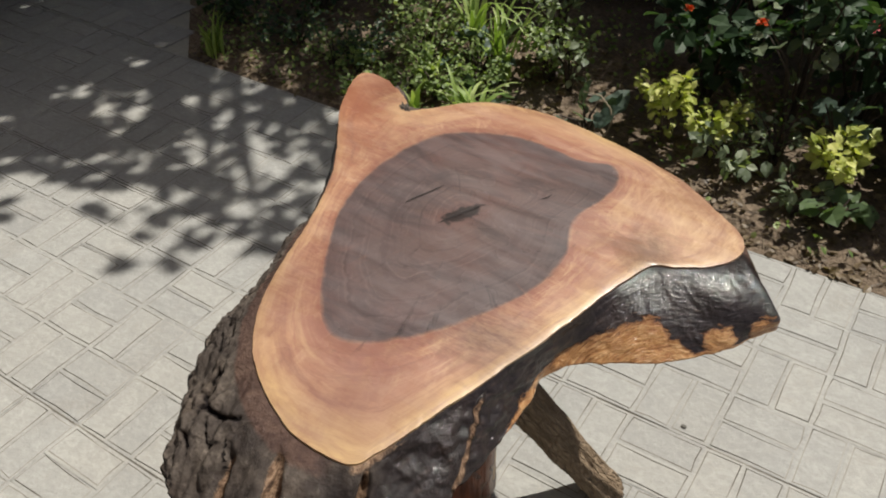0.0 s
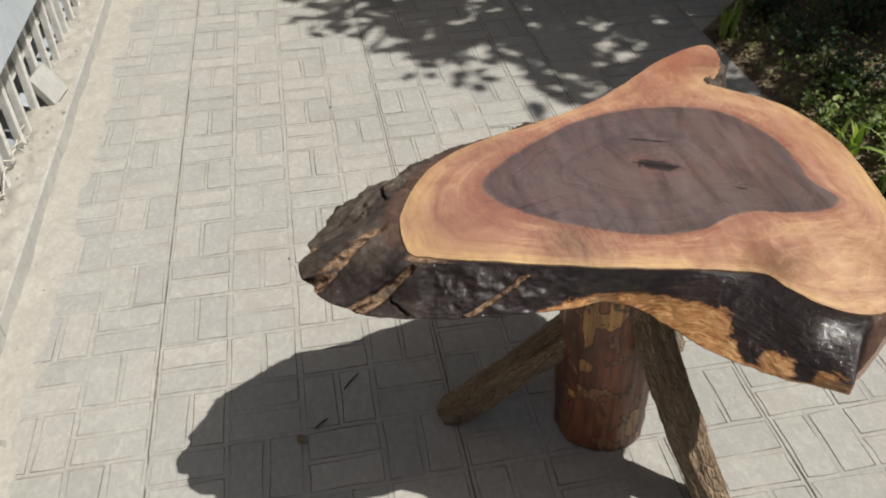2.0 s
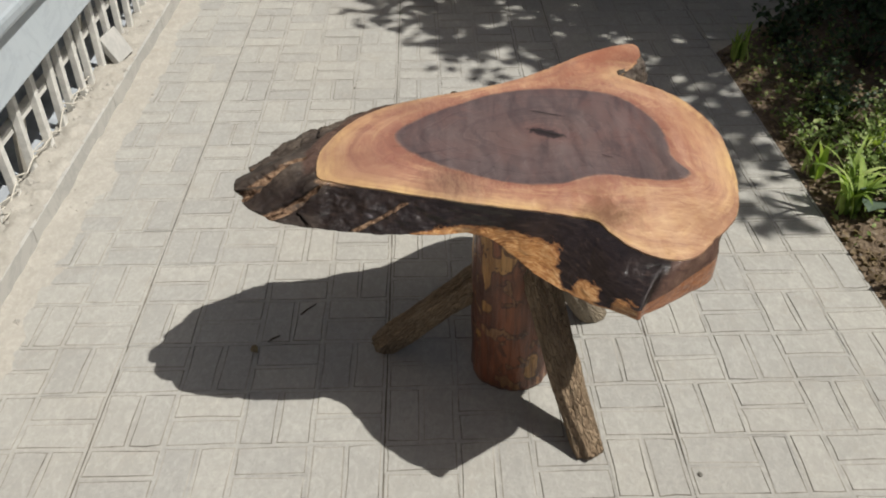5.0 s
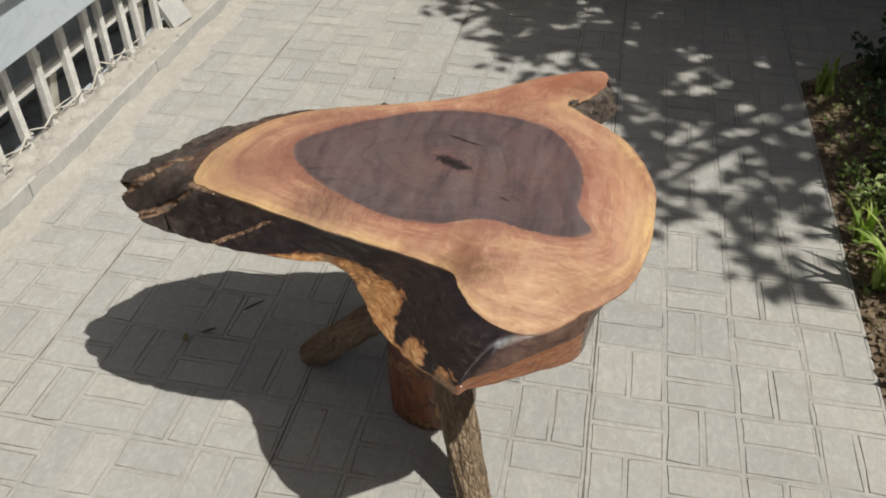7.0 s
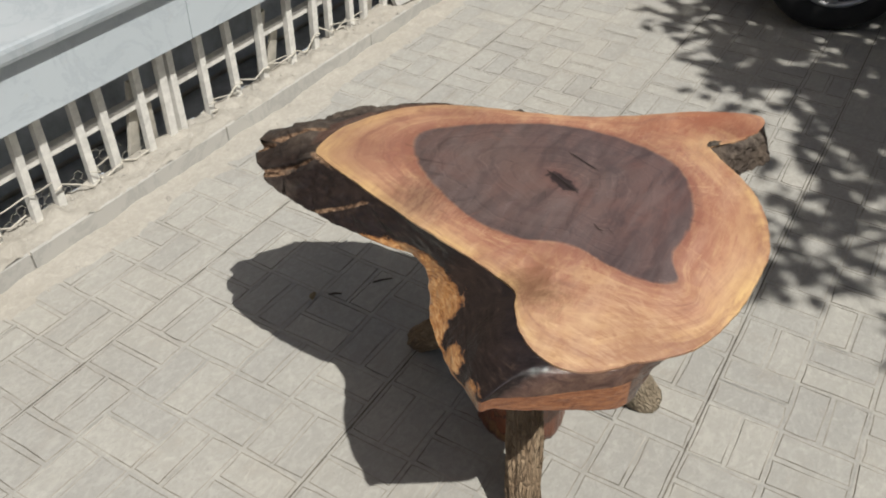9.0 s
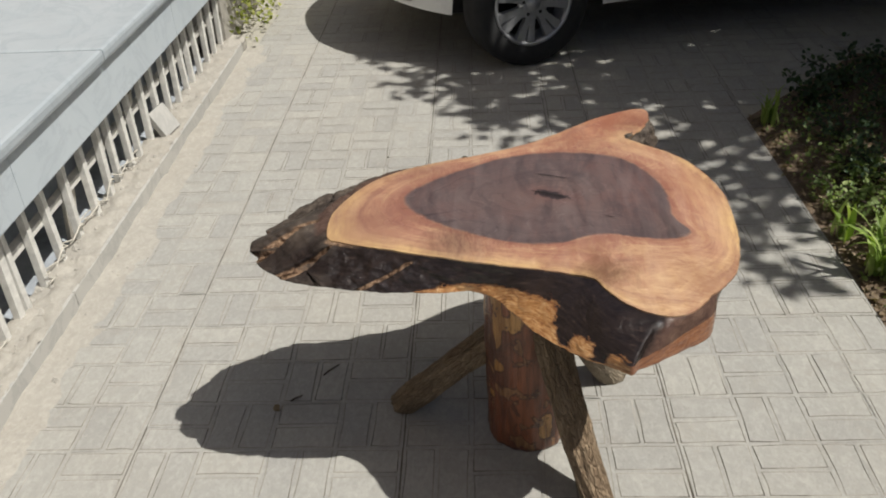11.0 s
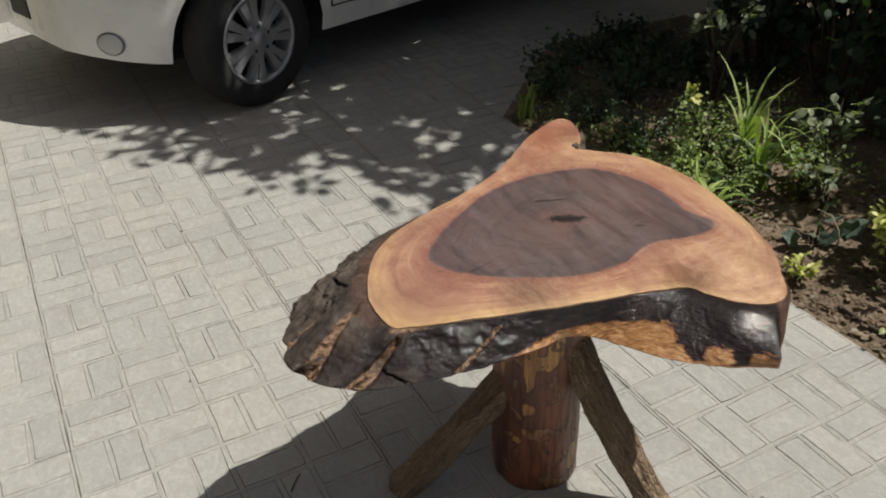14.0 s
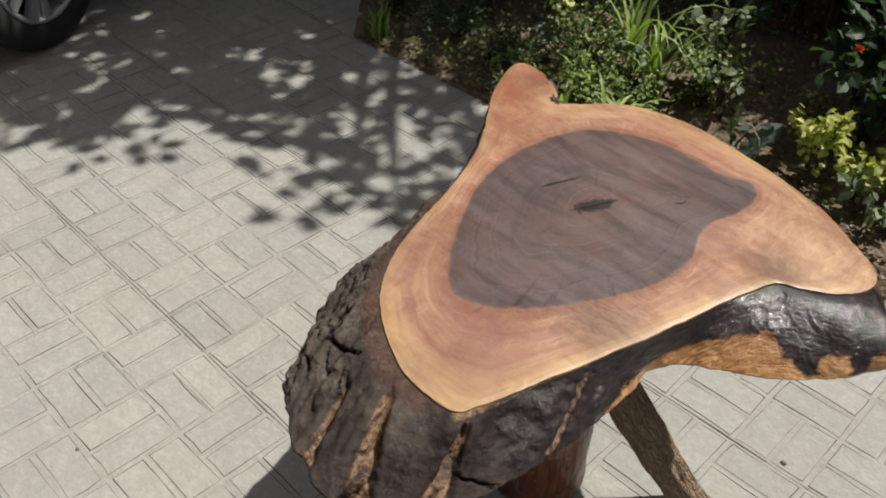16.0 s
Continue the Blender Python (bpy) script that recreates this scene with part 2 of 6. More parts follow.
def post_wood():
    n = Nodes("varnished_peeled_log")
    p = n.pos((1, 1, 0.34), True)
    patch = n.noise(p, 11, 6, 0.5, 0.9)
    fine = n.noise(n.pos((1, 1, 0.08), True), 90, 5, 0.7)
    drip = n.noise(n.pos((1, 1, 0.28), True), 30, 6, 0.7, 0.9)
    col = n.ramp(patch, [(0.36, (0.08, 0.029, 0.017)), (0.5, (0.2, 0.066, 0.031)), (0.64, (0.3, 0.1, 0.042))])
    col = n.mix(n.ramp(drip, [(0.5, 0.0), (0.68, 0.5)]), col, (0.06, 0.022, 0.013))
    # where the inner bark is gone: tongues of bare orange wood with a dark rim
    torn = n.math("ADD", n.attr("peel"), n.math("ADD", n.math("MULTIPLY", n.math("SUBTRACT", drip, 0.5), 0.95), n.math("MULTIPLY", n.math("SUBTRACT", patch, 0.5), 0.5)))
    col = n.mix(n.ramp(torn, [(0.36, 0.0), (0.46, 0.8)]), col, (0.05, 0.017, 0.01))
    col = n.mix(n.ramp(torn, [(0.48, 0.0), (0.52, 1.0)]), col, n.ramp(fine, [(0.3, (0.34, 0.15, 0.042)), (0.6, (0.53, 0.28, 0.088))]))
    chips = n.noise(n.pos((1, 1, 0.8), True), 26, 3, 0.5, 0.4)
    col = n.mix(n.ramp(chips, [(0.55, 0.0), (0.575, 0.75), (0.6, 0.75)]), col, (0.05, 0.018, 0.011))
    col = n.mix(n.ramp(chips, [(0.595, 0.0), (0.61, 0.9)]), col, n.ramp(fine, [(0.3, (0.2, 0.085, 0.035)), (0.6, (0.36, 0.19, 0.085))]))
    col = n.mix(n.ramp(fine, [(0.35, 0.5), (0.6, 0)]), col, (0.06, 0.025, 0.015))
    n.set(color=col, rough=n.ramp(fine, [(0.3, 0.5), (0.7, 0.34)]), coat=0.3, coat_rough=0.25)
    n.bump(n.math("ADD", n.math("MULTIPLY", n.noise(n.pos((1, 1, 0.06), True), 40, 4, 0.6, 0.4), 1.6), n.math("ADD", fine, n.math("MULTIPLY", n.ramp(chips, [(0.59, 0.0), (0.605, 1.0)]), 0.6))), 0.7, 0.008)
    return n.m


POST_WOOD = post_wood()


def slab_top():
    """Grain runs from -1 at the pith over 0 at the heartwood's edge to 1 at the rim."""
    n = Nodes("varnished_slab_wood")
    p = n.pos()
    g = n.attr("grain")
    wob = n.noise(p, 7, 5, 0.62)
    gg = n.math("ADD", n.math("ADD", g, n.math("MULTIPLY", n.math("SUBTRACT", wob, 0.5), 0.5)), n.math("MULTIPLY", n.math("SUBTRACT", n.noise(p, 2.6, 2), 0.5), 0.55))
    edge = n.math("ADD", n.math("MULTIPLY", n.math("ADD", g, n.math("MULTIPLY", n.math("SUBTRACT", n.noise(p, 30, 5), 0.5), 0.07)), 0.5), 0.5)
    blot = n.noise(p, 5.5, 6, 0.68, 0.9)
    sap = n.ramp(gg, [(0.0, (0.27, 0.115, 0.078)), (0.3, (0.335, 0.155, 0.1)), (0.6, (0.41, 0.215, 0.13)), (0.78, (0.465, 0.275, 0.15)), (0.97, (0.55, 0.36, 0.165))])
    sap = n.mix(n.ramp(blot, [(0.47, 0), (0.66, 0.8)]), sap, (0.245, 0.095, 0.066))
    sap = n.mix(n.ramp(n.noise(p, 12, 6, 0.72, 1.2), [(0.5, 0), (0.72, 0.6)]), sap, (0.50, 0.31, 0.16))
    sap = n.mix(n.ramp(n.noise(n.pos((3, 22, 9)), 5, 5, 0.7, 0.6), [(0.5, 0), (0.75, 0.4)]), sap, (0.30, 0.14, 0.085))
    xyz = n.t.nodes.new("ShaderNodeSeparateXYZ")
    n.put(xyz.inputs[0], p)
    tan = n.math("ADD", n.math("ADD", xyz.outputs[0], n.math("MULTIPLY", n.math("SUBTRACT", xyz.outputs[1], 1.0), 0.55)), n.math("MULTIPLY", n.math("SUBTRACT", blot, 0.5), 0.5))
    sap = n.mix(n.ramp(tan, [(0.02, 0.0), (0.16, 0.8)]), sap, n.ramp(n.noise(n.pos((30, 6, 5)), 4, 4, 0.65, 0.9), [(0.34, (0.31, 0.165, 0.092)), (0.5, (0.445, 0.268, 0.15)), (0.66, (0.55, 0.37, 0.225))]))
    red = n.math("ADD", n.math("MULTIPLY", xyz.outputs[0], -1.0), n.math("MULTIPLY", n.math("SUBTRACT", blot, 0.5), 0.35))
    sap = n.mix(n.ramp(red, [(0.40, 0.0), (0.56, 0.75)]), sap, n.ramp(n.noise(p, 16, 6, 0.7, 1.0), [(0.35, (0.26, 0.095, 0.055)), (0.65, (0.44, 0.2, 0.105))]))
    heart = n.ramp(n.math("ADD", n.math("MULTIPLY", gg, -1.0), n.math("MULTIPLY", blot, 0.3)),
                   [(0.0, (0.07, 0.046, 0.043)), (0.4, (0.084, 0.054, 0.05)), (0.75, (0.1, 0.062, 0.055)), (1.0, (0.125, 0.07, 0.058))])
    rings = n.t.nodes.new("ShaderNodeTexNoise")
    rings.noise_dimensions = "1D"
    rings.inputs["Scale"].default_value = 6.5
    rings.inputs["Detail"].default_value = 9
    rings.inputs["Roughness"].default_value = 0.75
    n.put(rings.inputs["W"], n.math("ADD", g, n.math("MULTIPLY", n.noise(p, 3.2, 4, 0.5, 0.4), 0.8)))
    rfac = n.ramp(rings.outputs["Fac"], [(0.42, 0.0), (0.62, 1.0)])
    heart = n.mix(n.math("MULTIPLY", rfac, 0.3), heart, (0.14, 0.092, 0.08))
    heart = n.mix(n.ramp(rings.outputs["Fac"], [(0.3, 0.3), (0.44, 0.0)]), heart, (0.05, 0.03, 0.03))
    growth = n.t.nodes.new("ShaderNodeTexNoise")
    growth.noise_dimensions = "1D"
    growth.inputs["Scale"].default_value = 30
    growth.inputs["Detail"].default_value = 4
    growth.inputs["Roughness"].default_value = 0.6
    n.put(growth.inputs["W"], n.math("ADD", g, n.math("ADD", n.math("MULTIPLY", n.noise(p, 5, 5, 0.6, 0.3), 0.34), n.math("MULTIPLY", n.noise(p, 40, 3), 0.02))))
    seen = n.ramp(n.noise(p, 6.5, 3, 0.5), [(0.4, 0.15), (0.62, 1.0)])
    heart = n.mix(n.math("MULTIPLY", n.ramp(growth.outputs["Fac"], [(0.34, 0.6), (0.46, 0.0)]), seen), heart, (0.04, 0.024, 0.023))
    heart = n.mix(n.math("MULTIPLY", n.ramp(growth.outputs["Fac"], [(0.56, 0.0), (0.68, 0.4)]), seen), heart, (0.19, 0.125, 0.108))
    fan = n.t.nodes.new("ShaderNodeCombineXYZ")
    n.put(fan.inputs[0], n.attr("fan_x"))
    n.put(fan.inputs[1], n.attr("fan_y"))
    n.put(fan.inputs[2], n.math("MULTIPLY", g, 0.16))
    check = n.noise(fan.outputs[0], 11, 4, 0.65, 0.15)
    heart = n.mix(n.math("MULTIPLY", n.ramp(check, [(0.6, 0.0), (0.66, 0.85), (0.72, 0.2)]), n.ramp(n.noise(p, 11, 3), [(0.48, 0.0), (0.6, 1.0)])), heart, (0.026, 0.016, 0.015))
    heart = n.mix(n.math("MULTIPLY", n.ramp(check, [(0.3, 0.5), (0.42, 0.0)]), n.ramp(n.noise(p, 7, 3), [(0.45, 0.0), (0.6, 1.0)])), heart, (0.165, 0.085, 0.068))
    heart = n.mix(n.ramp(n.noise(p, 55, 5, 0.75), [(0.52, 0), (0.75, 0.4)]), heart, (0.16, 0.11, 0.1))
    heart = n.mix(n.ramp(n.noise(p, 3.2, 4, 0.6, 0.5), [(0.5, 0), (0.66, 0.55)]), heart, (0.135, 0.062, 0.05))
    heart = n.mix(n.ramp(n.noise(n.pos((3, 9, 3)), 2.1, 6, 0.7, 0.8), [(0.48, 0), (0.62, 0.6)]), heart, (0.048, 0.032, 0.031))
    sap = n.mix(n.math("MULTIPLY", rfac, 0.3), sap, (0.27, 0.115, 0.075))
    sap = n.mix(n.math("MULTIPLY", n.ramp(growth.outputs["Fac"], [(0.36, 0.24), (0.48, 0.0)]), seen), sap, (0.23, 0.095, 0.06))
    sap = n.mix(n.math("MULTIPLY", n.ramp(check, [(0.56, 0.0), (0.7, 0.6)]), n.ramp(blot, [(0.4, 0.2), (0.6, 1.0)])), sap, (0.22, 0.092, 0.062))
    sap = n.mix(n.ramp(check, [(0.28, 0.5), (0.42, 0.0)]), sap, (0.54, 0.34, 0.2))
    turn = n.t.nodes.new("ShaderNodeCombineXYZ")
    n.put(turn.inputs[0], n.attr("fan_x"))
    n.put(turn.inputs[1], n.attr("fan_y"))
    n.put(turn.inputs[2], n.math("MULTIPLY", g, 2.6))
    smoke = n.noise(turn.outputs[0], 2.6, 6, 0.66, 0.7)
    sap = n.mix(n.ramp(smoke, [(0.52, 0.0), (0.68, 0.6)]), sap, (0.21, 0.088, 0.066))
    sap = n.mix(n.ramp(smoke, [(0.32, 0.45), (0.46, 0.0)]), sap, (0.56, 0.37, 0.2))
    # planer marks that run one way across the top, their reflected streaks painted paler
    marks = n.noise(n.pos((2.2, 11, 1)), 2.6, 2.5, 0.5, 0.9)
    fine = n.noise(n.pos((2.5, 70, 2)), 3.2, 4, 0.65, 0.2)
    mfac = n.math("MULTIPLY", n.ramp(marks, [(0.42, 0.0), (0.68, 1.0)]), n.ramp(n.noise(p, 4.5, 4), [(0.35, 0.25), (0.65, 1.0)]))
    heart = n.mix(n.math("MULTIPLY", mfac, 0.24), heart, (0.2, 0.152, 0.146))
    heart = n.mix(1.0, heart, (1.07, 1.14, 1.17), "MULTIPLY")
    heart = n.mix(n.ramp(fine, [(0.5, 0), (0.72, 0.16)]), heart, (0.17, 0.12, 0.115))
    sap = n.mix(n.math("MULTIPLY", mfac, 0.18), sap, (0.5, 0.34, 0.24))
    for sx, sy, r0, r1, tone, amount in ((0.045, 1.0, 0.01, 0.07, (0.13, 0.06, 0.03), 0.85), (-0.02, 0.985, 0.0, 0.06, (0.2, 0.085, 0.045), 0.6), (-0.575, 1.15, 0.01, 0.09, (0.14, 0.045, 0.025), 0.75),
                                         (-0.62, 1.1, 0.0, 0.12, (0.28, 0.09, 0.045), 0.65), (-0.075, 0.705, 0.01, 0.1, (0.1, 0.042, 0.03), 0.8), (-0.17, 0.52, 0.02, 0.15, (0.17, 0.07, 0.052), 0.55),
                                         (-0.39, 0.63, 0.01, 0.13, (0.17, 0.065, 0.046), 0.55), (0.05, 1.2, 0.0, 0.09, (0.24, 0.11, 0.06), 0.55), (-0.3, 1.23, 0.0, 0.1, (0.27, 0.11, 0.058), 0.5), (-0.5, 0.98, 0.0, 0.1, (0.2, 0.075, 0.047), 0.5), (-0.505, 1.135, 0.005, 0.07, (0.54, 0.35, 0.18), 0.75)):
        d = n.t.nodes.new("ShaderNodeVectorMath")
        d.operation = "DISTANCE"
        n.put(d.inputs[0], n.pos((1, 1, 0)))
        d.inputs[1].default_value = (sx, sy, 0)
        dist = n.math("ADD", d.outputs["Value"], n.math("MULTIPLY", n.math("SUBTRACT", n.noise(p, 15, 6, 0.72, 1.0), 0.5), 0.16))
        sap = n.mix(n.ramp(dist, [(r0, amount), (r1, 0.0)]), sap, tone)
    sap = n.mix(1.0, sap, (1.06, 1.09, 1.11), "MULTIPLY")
    curl = n.noise(n.pos((9, 34, 5)), 4.5, 3, 0.5, 1.1)
    sap = n.mix(n.math("MULTIPLY", n.ramp(curl, [(0.42, 0.0), (0.62, 1.0)]), n.ramp(n.noise(p, 6, 3), [(0.42, 0.0), (0.62, 0.2)])), sap, (0.56, 0.38, 0.22))
    sap = n.mix(n.ramp(n.noise(p, 85, 4, 0.7), [(0.54, 0), (0.75, 0.14)]), sap, (0.24, 0.11, 0.065))
    d = n.t.nodes.new("ShaderNodeVectorMath")
    d.operation = "DISTANCE"
    k = n.t.nodes.new("ShaderNodeMapping")
    n.put(k.inputs["Vector"], n.pos((1, 1, 0)))
    k.vector_type = "TEXTURE"
    k.inputs["Location"].default_value = (-0.25, 0.918, 0)
    k.inputs["Rotation"].default_value = (0, 0, math.atan2(0.09, 0.043))
    k.inputs["Scale"].default_value = (1.0, 0.36, 1)
    n.put(d.inputs[0], k.outputs[0])
    pith = n.math("ADD", d.outputs["Value"], n.math("MULTIPLY", n.math("SUBTRACT", n.noise(p, 60, 5, 0.75, 1.0), 0.5), 0.075))
    heart = n.mix(n.ramp(pith, [(0.034, 0.95), (0.046, 0.0)]), heart, (0.022, 0.014, 0.013))
    heart = n.mix(n.ramp(pith, [(0.034, 0.0), (0.05, 0.22), (0.1, 0.0)]), heart, (0.13, 0.05, 0.04))
    col = n.mix(n.ramp(edge, [(0.49, 0), (0.51, 1)]), heart, sap)
    col = n.mix(n.ramp(edge, [(0.505, 0.0), (0.515, 0.45), (0.58, 0.0)]), col, (0.2, 0.075, 0.05))
    # short dark rays across the heartwood's edge
    ray = n.noise(n.pos((26, 5, 9)), 4.0, 3, 0.6, 0.5)
    near = n.ramp(edge, [(0.42, 0.0), (0.5, 0.45), (0.6, 0.0)])
    col = n.mix(n.math("MULTIPLY", n.ramp(ray, [(0.62, 0.0), (0.7, 1.0)]), near), col, (0.06, 0.028, 0.022))
    n.set(color=col, rough=n.ramp(n.math("ADD", marks, n.math("MULTIPLY", fine, 0.5)), [(0.5, 0.34), (1.0, 0.55)]), coat=0.55,
          coat_rough=n.ramp(n.noise(p, 5, 4), [(0.3, 0.14), (0.7, 0.34)]), spec=0.5)
    n.bump(n.math("ADD", n.math("MULTIPLY", fine, 0.35), n.math("ADD", n.noise(p, 7, 3), n.math("MULTIPLY", marks, 0.5))), 0.16, 0.005)
    return n.m


SLAB_TOP = slab_top()


def slab_bark():
    """Black wet bark in front, grey old bark on the flare, fibre in its grooves and bare wood where it has come off."""
    n = Nodes("varnished_dark_bark")
    p = n.pos()
    gr, dry, crack = n.attr("groove"), n.attr("dry"), n.attr("dark")
    uv = n.t.nodes.new("ShaderNodeCombineXYZ")
    n.put(uv.inputs[0], n.attr("along"))
    n.put(uv.inputs[1], n.attr("down"))

    def strands(sx, sy, scale, detail, rough, distort):
        k = n.t.nodes.new("ShaderNodeMapping")
        n.put(k.inputs["Vector"], uv.outputs[0])
        k.inputs["Scale"].default_value = (sx, sy, 1)
        return n.noise(k.outputs[0], scale, detail, rough, distort)

    f = n.noise(p, 75, 7, 0.72, 0.4)
    big = n.noise(p, 17, 4, 0.6)
    fibre = strands(1.0, 5.0, 32, 5, 0.65, 0.5)
    wet = n.ramp(fibre, [(0.3, (0.008, 0.006, 0.006)), (0.58, (0.02, 0.014, 0.013)), (0.75, (0.055, 0.037, 0.029))])
    wet = n.mix(n.ramp(big, [(0.5, 0), (0.75, 0.6)]), wet, (0.034, 0.022, 0.018))
    old = n.ramp(f, [(0.3, (0.06, 0.048, 0.04)), (0.52, (0.155, 0.127, 0.104)), (0.8, (0.285, 0.24, 0.195))])
    old = n.mix(n.ramp(big, [(0.42, 0.6), (0.62, 0)]), old, (0.036, 0.029, 0.027))
    old = n.mix(n.ramp(n.noise(p, 6, 3), [(0.5, 0), (0.7, 0.5)]), old, (0.105, 0.075, 0.052))
    col = n.mix(n.ramp(dry, [(0.42, 0.0), (0.95, 1.0)]), wet, old)
    polished = n.ramp(n.noise(n.pos((1, 1, 2)), 30, 5, 0.65, 0.8), [(0.3, (0.05, 0.029, 0.024)), (0.5, (0.1, 0.06, 0.047)), (0.72, (0.165, 0.105, 0.078))])
    col = n.mix(n.ramp(n.math("ADD", n.attr("band"), n.math("MULTIPLY", n.math("SUBTRACT", big, 0.5), 0.7)), [(0.3, 0.0), (0.6, 0.9)]), col, polished)
    crumb = n.math("ADD", n.math("MULTIPLY", n.noise(p, 110, 6, 0.75), 0.5), n.math("MULTIPLY", strands(3.4, 0.8, 45, 5, 0.7, 0.8), 0.5))
    col = n.mix(n.ramp(n.math("ADD", gr, n.math("MULTIPLY", n.math("SUBTRACT", f, 0.5), 0.7)), [(0.36, 0.0), (0.56, 0.95)]), col,
                n.ramp(crumb, [(0.39, (0.028, 0.016, 0.011)), (0.49, (0.165, 0.1, 0.062)), (0.61, (0.42, 0.29, 0.19))]))
    # shade in the cracks and below the ledges, painted near-black
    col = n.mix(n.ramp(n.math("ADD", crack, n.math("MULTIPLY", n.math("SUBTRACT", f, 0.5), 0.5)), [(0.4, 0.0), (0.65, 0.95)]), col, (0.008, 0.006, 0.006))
    # bare wood
    b = n.attr("bare")
    tear = n.math("ADD", b, n.math("ADD", n.math("MULTIPLY", n.math("SUBTRACT", strands(1.0, 2.6, 24, 6, 0.75, 1.0), 0.5), 0.9), n.math("MULTIPLY", n.math("SUBTRACT", n.noise(p, 35, 5, 0.7), 0.5), 0.45)))
    wf = n.ramp(tear, [(0.48, 0.0), (0.53, 1.0)])
    grain = strands(1.0, 4.0, 42, 6, 0.7, 1.0)
    wood = n.ramp(grain, [(0.32, (0.15, 0.055, 0.02)), (0.48, (0.39, 0.19, 0.07)), (0.7, (0.62, 0.4, 0.2))])
    wood = n.mix(n.ramp(n.noise(p, 22, 5), [(0.48, 0), (0.7, 0.65)]), wood, (0.22, 0.085, 0.032))
    wood = n.mix(n.ramp(tear, [(0.5, 0.85), (0.66, 0.0)]), wood, (0.09, 0.032, 0.016))
    col = n.mix(wf, col, wood)
    # the sawn end
    saw = n.ramp(n.math("ADD", n.attr("sawn"), n.math("MULTIPLY", n.math("SUBTRACT", n.noise(p, 40, 3), 0.5), 0.12)), [(0.46, 0.0), (0.54, 1.0)])
    face = n.ramp(n.noise(n.pos((14, 5, 40)), 4, 6, 0.7, 0.8), [(0.3, (0.12, 0.04, 0.02)), (0.5, (0.25, 0.1, 0.046)), (0.72, (0.38, 0.17, 0.08))])
    col = n.mix(saw, col, face)
    n.set(color=col, rough=n.mix(wf, n.mix(dry, n.ramp(fibre, [(0.3, 0.3), (0.7, 0.5)]), n.ramp(f, [(0.3, 0.42), (0.7, 0.75)])), (0.34, 0.34, 0.34)),
          coat=n.math("SUBTRACT", 0.8, n.math("MULTIPLY", n.math("MAXIMUM", dry, gr), 0.85), True), coat_rough=n.ramp(n.noise(p, 30, 5, 0.7), [(0.35, 0.03), (0.65, 0.14)]), spec=0.08)
    wrinkle = n.noise(n.pos((1.5, 1.5, 0.9)), 26, 3.5, 0.55, 0.9)
    soft = n.math("ADD", n.math("MULTIPLY", wrinkle, 0.3), n.math("ADD", n.math("MULTIPLY", fibre, 0.17), n.math("MULTIPLY", f, 0.13)))
    hard = n.math("ADD", n.math("MULTIPLY", f, 0.7), n.math("MULTIPLY", n.noise(p, 24, 5, 0.7), 0.7))
    height = n.math("ADD", n.math("MULTIPLY", soft, n.math("SUBTRACT", 1.0, n.math("MULTIPLY", dry, 0.8))), n.math("MULTIPLY", hard, n.math("MAXIMUM", dry, n.math("MULTIPLY", gr, 1.2))))
    n.bump(n.math("ADD", height, n.math("MULTIPLY", wf, n.math("MULTIPLY", grain, 0.35))), 0.75, 0.011)
    return n.m


def raw_wood(name, a, b, c, rough):
    n = Nodes(name)
    f = n.noise(n.pos((14, 5, 40)), 4, 6, 0.7, 0.8)
    g = n.noise(n.pos(), 18, 5)
    col = n.ramp(f, [(0.3, a), (0.5, b), (0.72, c)])
    col = n.mix(n.ramp(g, [(0.5, 0), (0.72, 0.6)]), col, a)
    n.set(color=col, rough=rough, coat=0.4, coat_rough=0.2)
    n.bump(f, 0.6, 0.005)
    return n.m


SLAB_BARK = slab_bark()
CUT_WOOD = raw_wood("red_brown_cut_wood", (0.12, 0.04, 0.02), (0.24, 0.095, 0.045), (0.36, 0.16, 0.075), 0.35)
LEG_END = raw_wood("pale_leg_end", (0.2, 0.13, 0.07), (0.33, 0.23, 0.13), (0.42, 0.31, 0.19), 0.7)


# ---------------------------------------------------------------- builders
def mesh_ob(name, verts, faces, mats, parent=None, smooth=False, slots=None, label=""):
    me = bpy.data.meshes.new(name)
    me.from_pydata([tuple(v) for v in verts], [], faces)
    for m in mats if isinstance(mats, (list, tuple)) else [mats]:
        me.materials.append(m)
    if slots is not None:
        me.polygons.foreach_set("material_index", slots)
    if smooth:
        me.polygons.foreach_set("use_smooth", [True] * len(me.polygons))
    me.update()
    ob = new(name, me)
    if parent:
        ob.parent = parent
    if label:
        ob["label"] = label
    return ob


def part(name, bm, material, parent=None, label="", smooth=False):
    me = bpy.data.meshes.new(name)
    bm.to_mesh(me)
    bm.free()
    me.materials.append(material)
    if smooth:
        me.polygons.foreach_set("use_smooth", [True] * len(me.polygons))
    ob = new(name, me)
    if parent:
        ob.parent = parent
    if label:
        ob["label"] = label
    return ob


def box(bm, x0, x1, y0, y1, z0, z1, bevel=0.0, m=None):
    t = Matrix.Translation(((x0 + x1) / 2, (y0 + y1) / 2, (z0 + z1) / 2)) @ Matrix.Diagonal((x1 - x0, y1 - y0, z1 - z0, 1))
    r = bmesh.ops.create_cube(bm, size=1, matrix=(m @ t) if m else t)
    if bevel:
        es = list({e for v in r["verts"] for e in v.link_edges})
        bmesh.ops.bevel(bm, geom=es, offset=bevel, segments=2, affect="EDGES", profile=0.6)


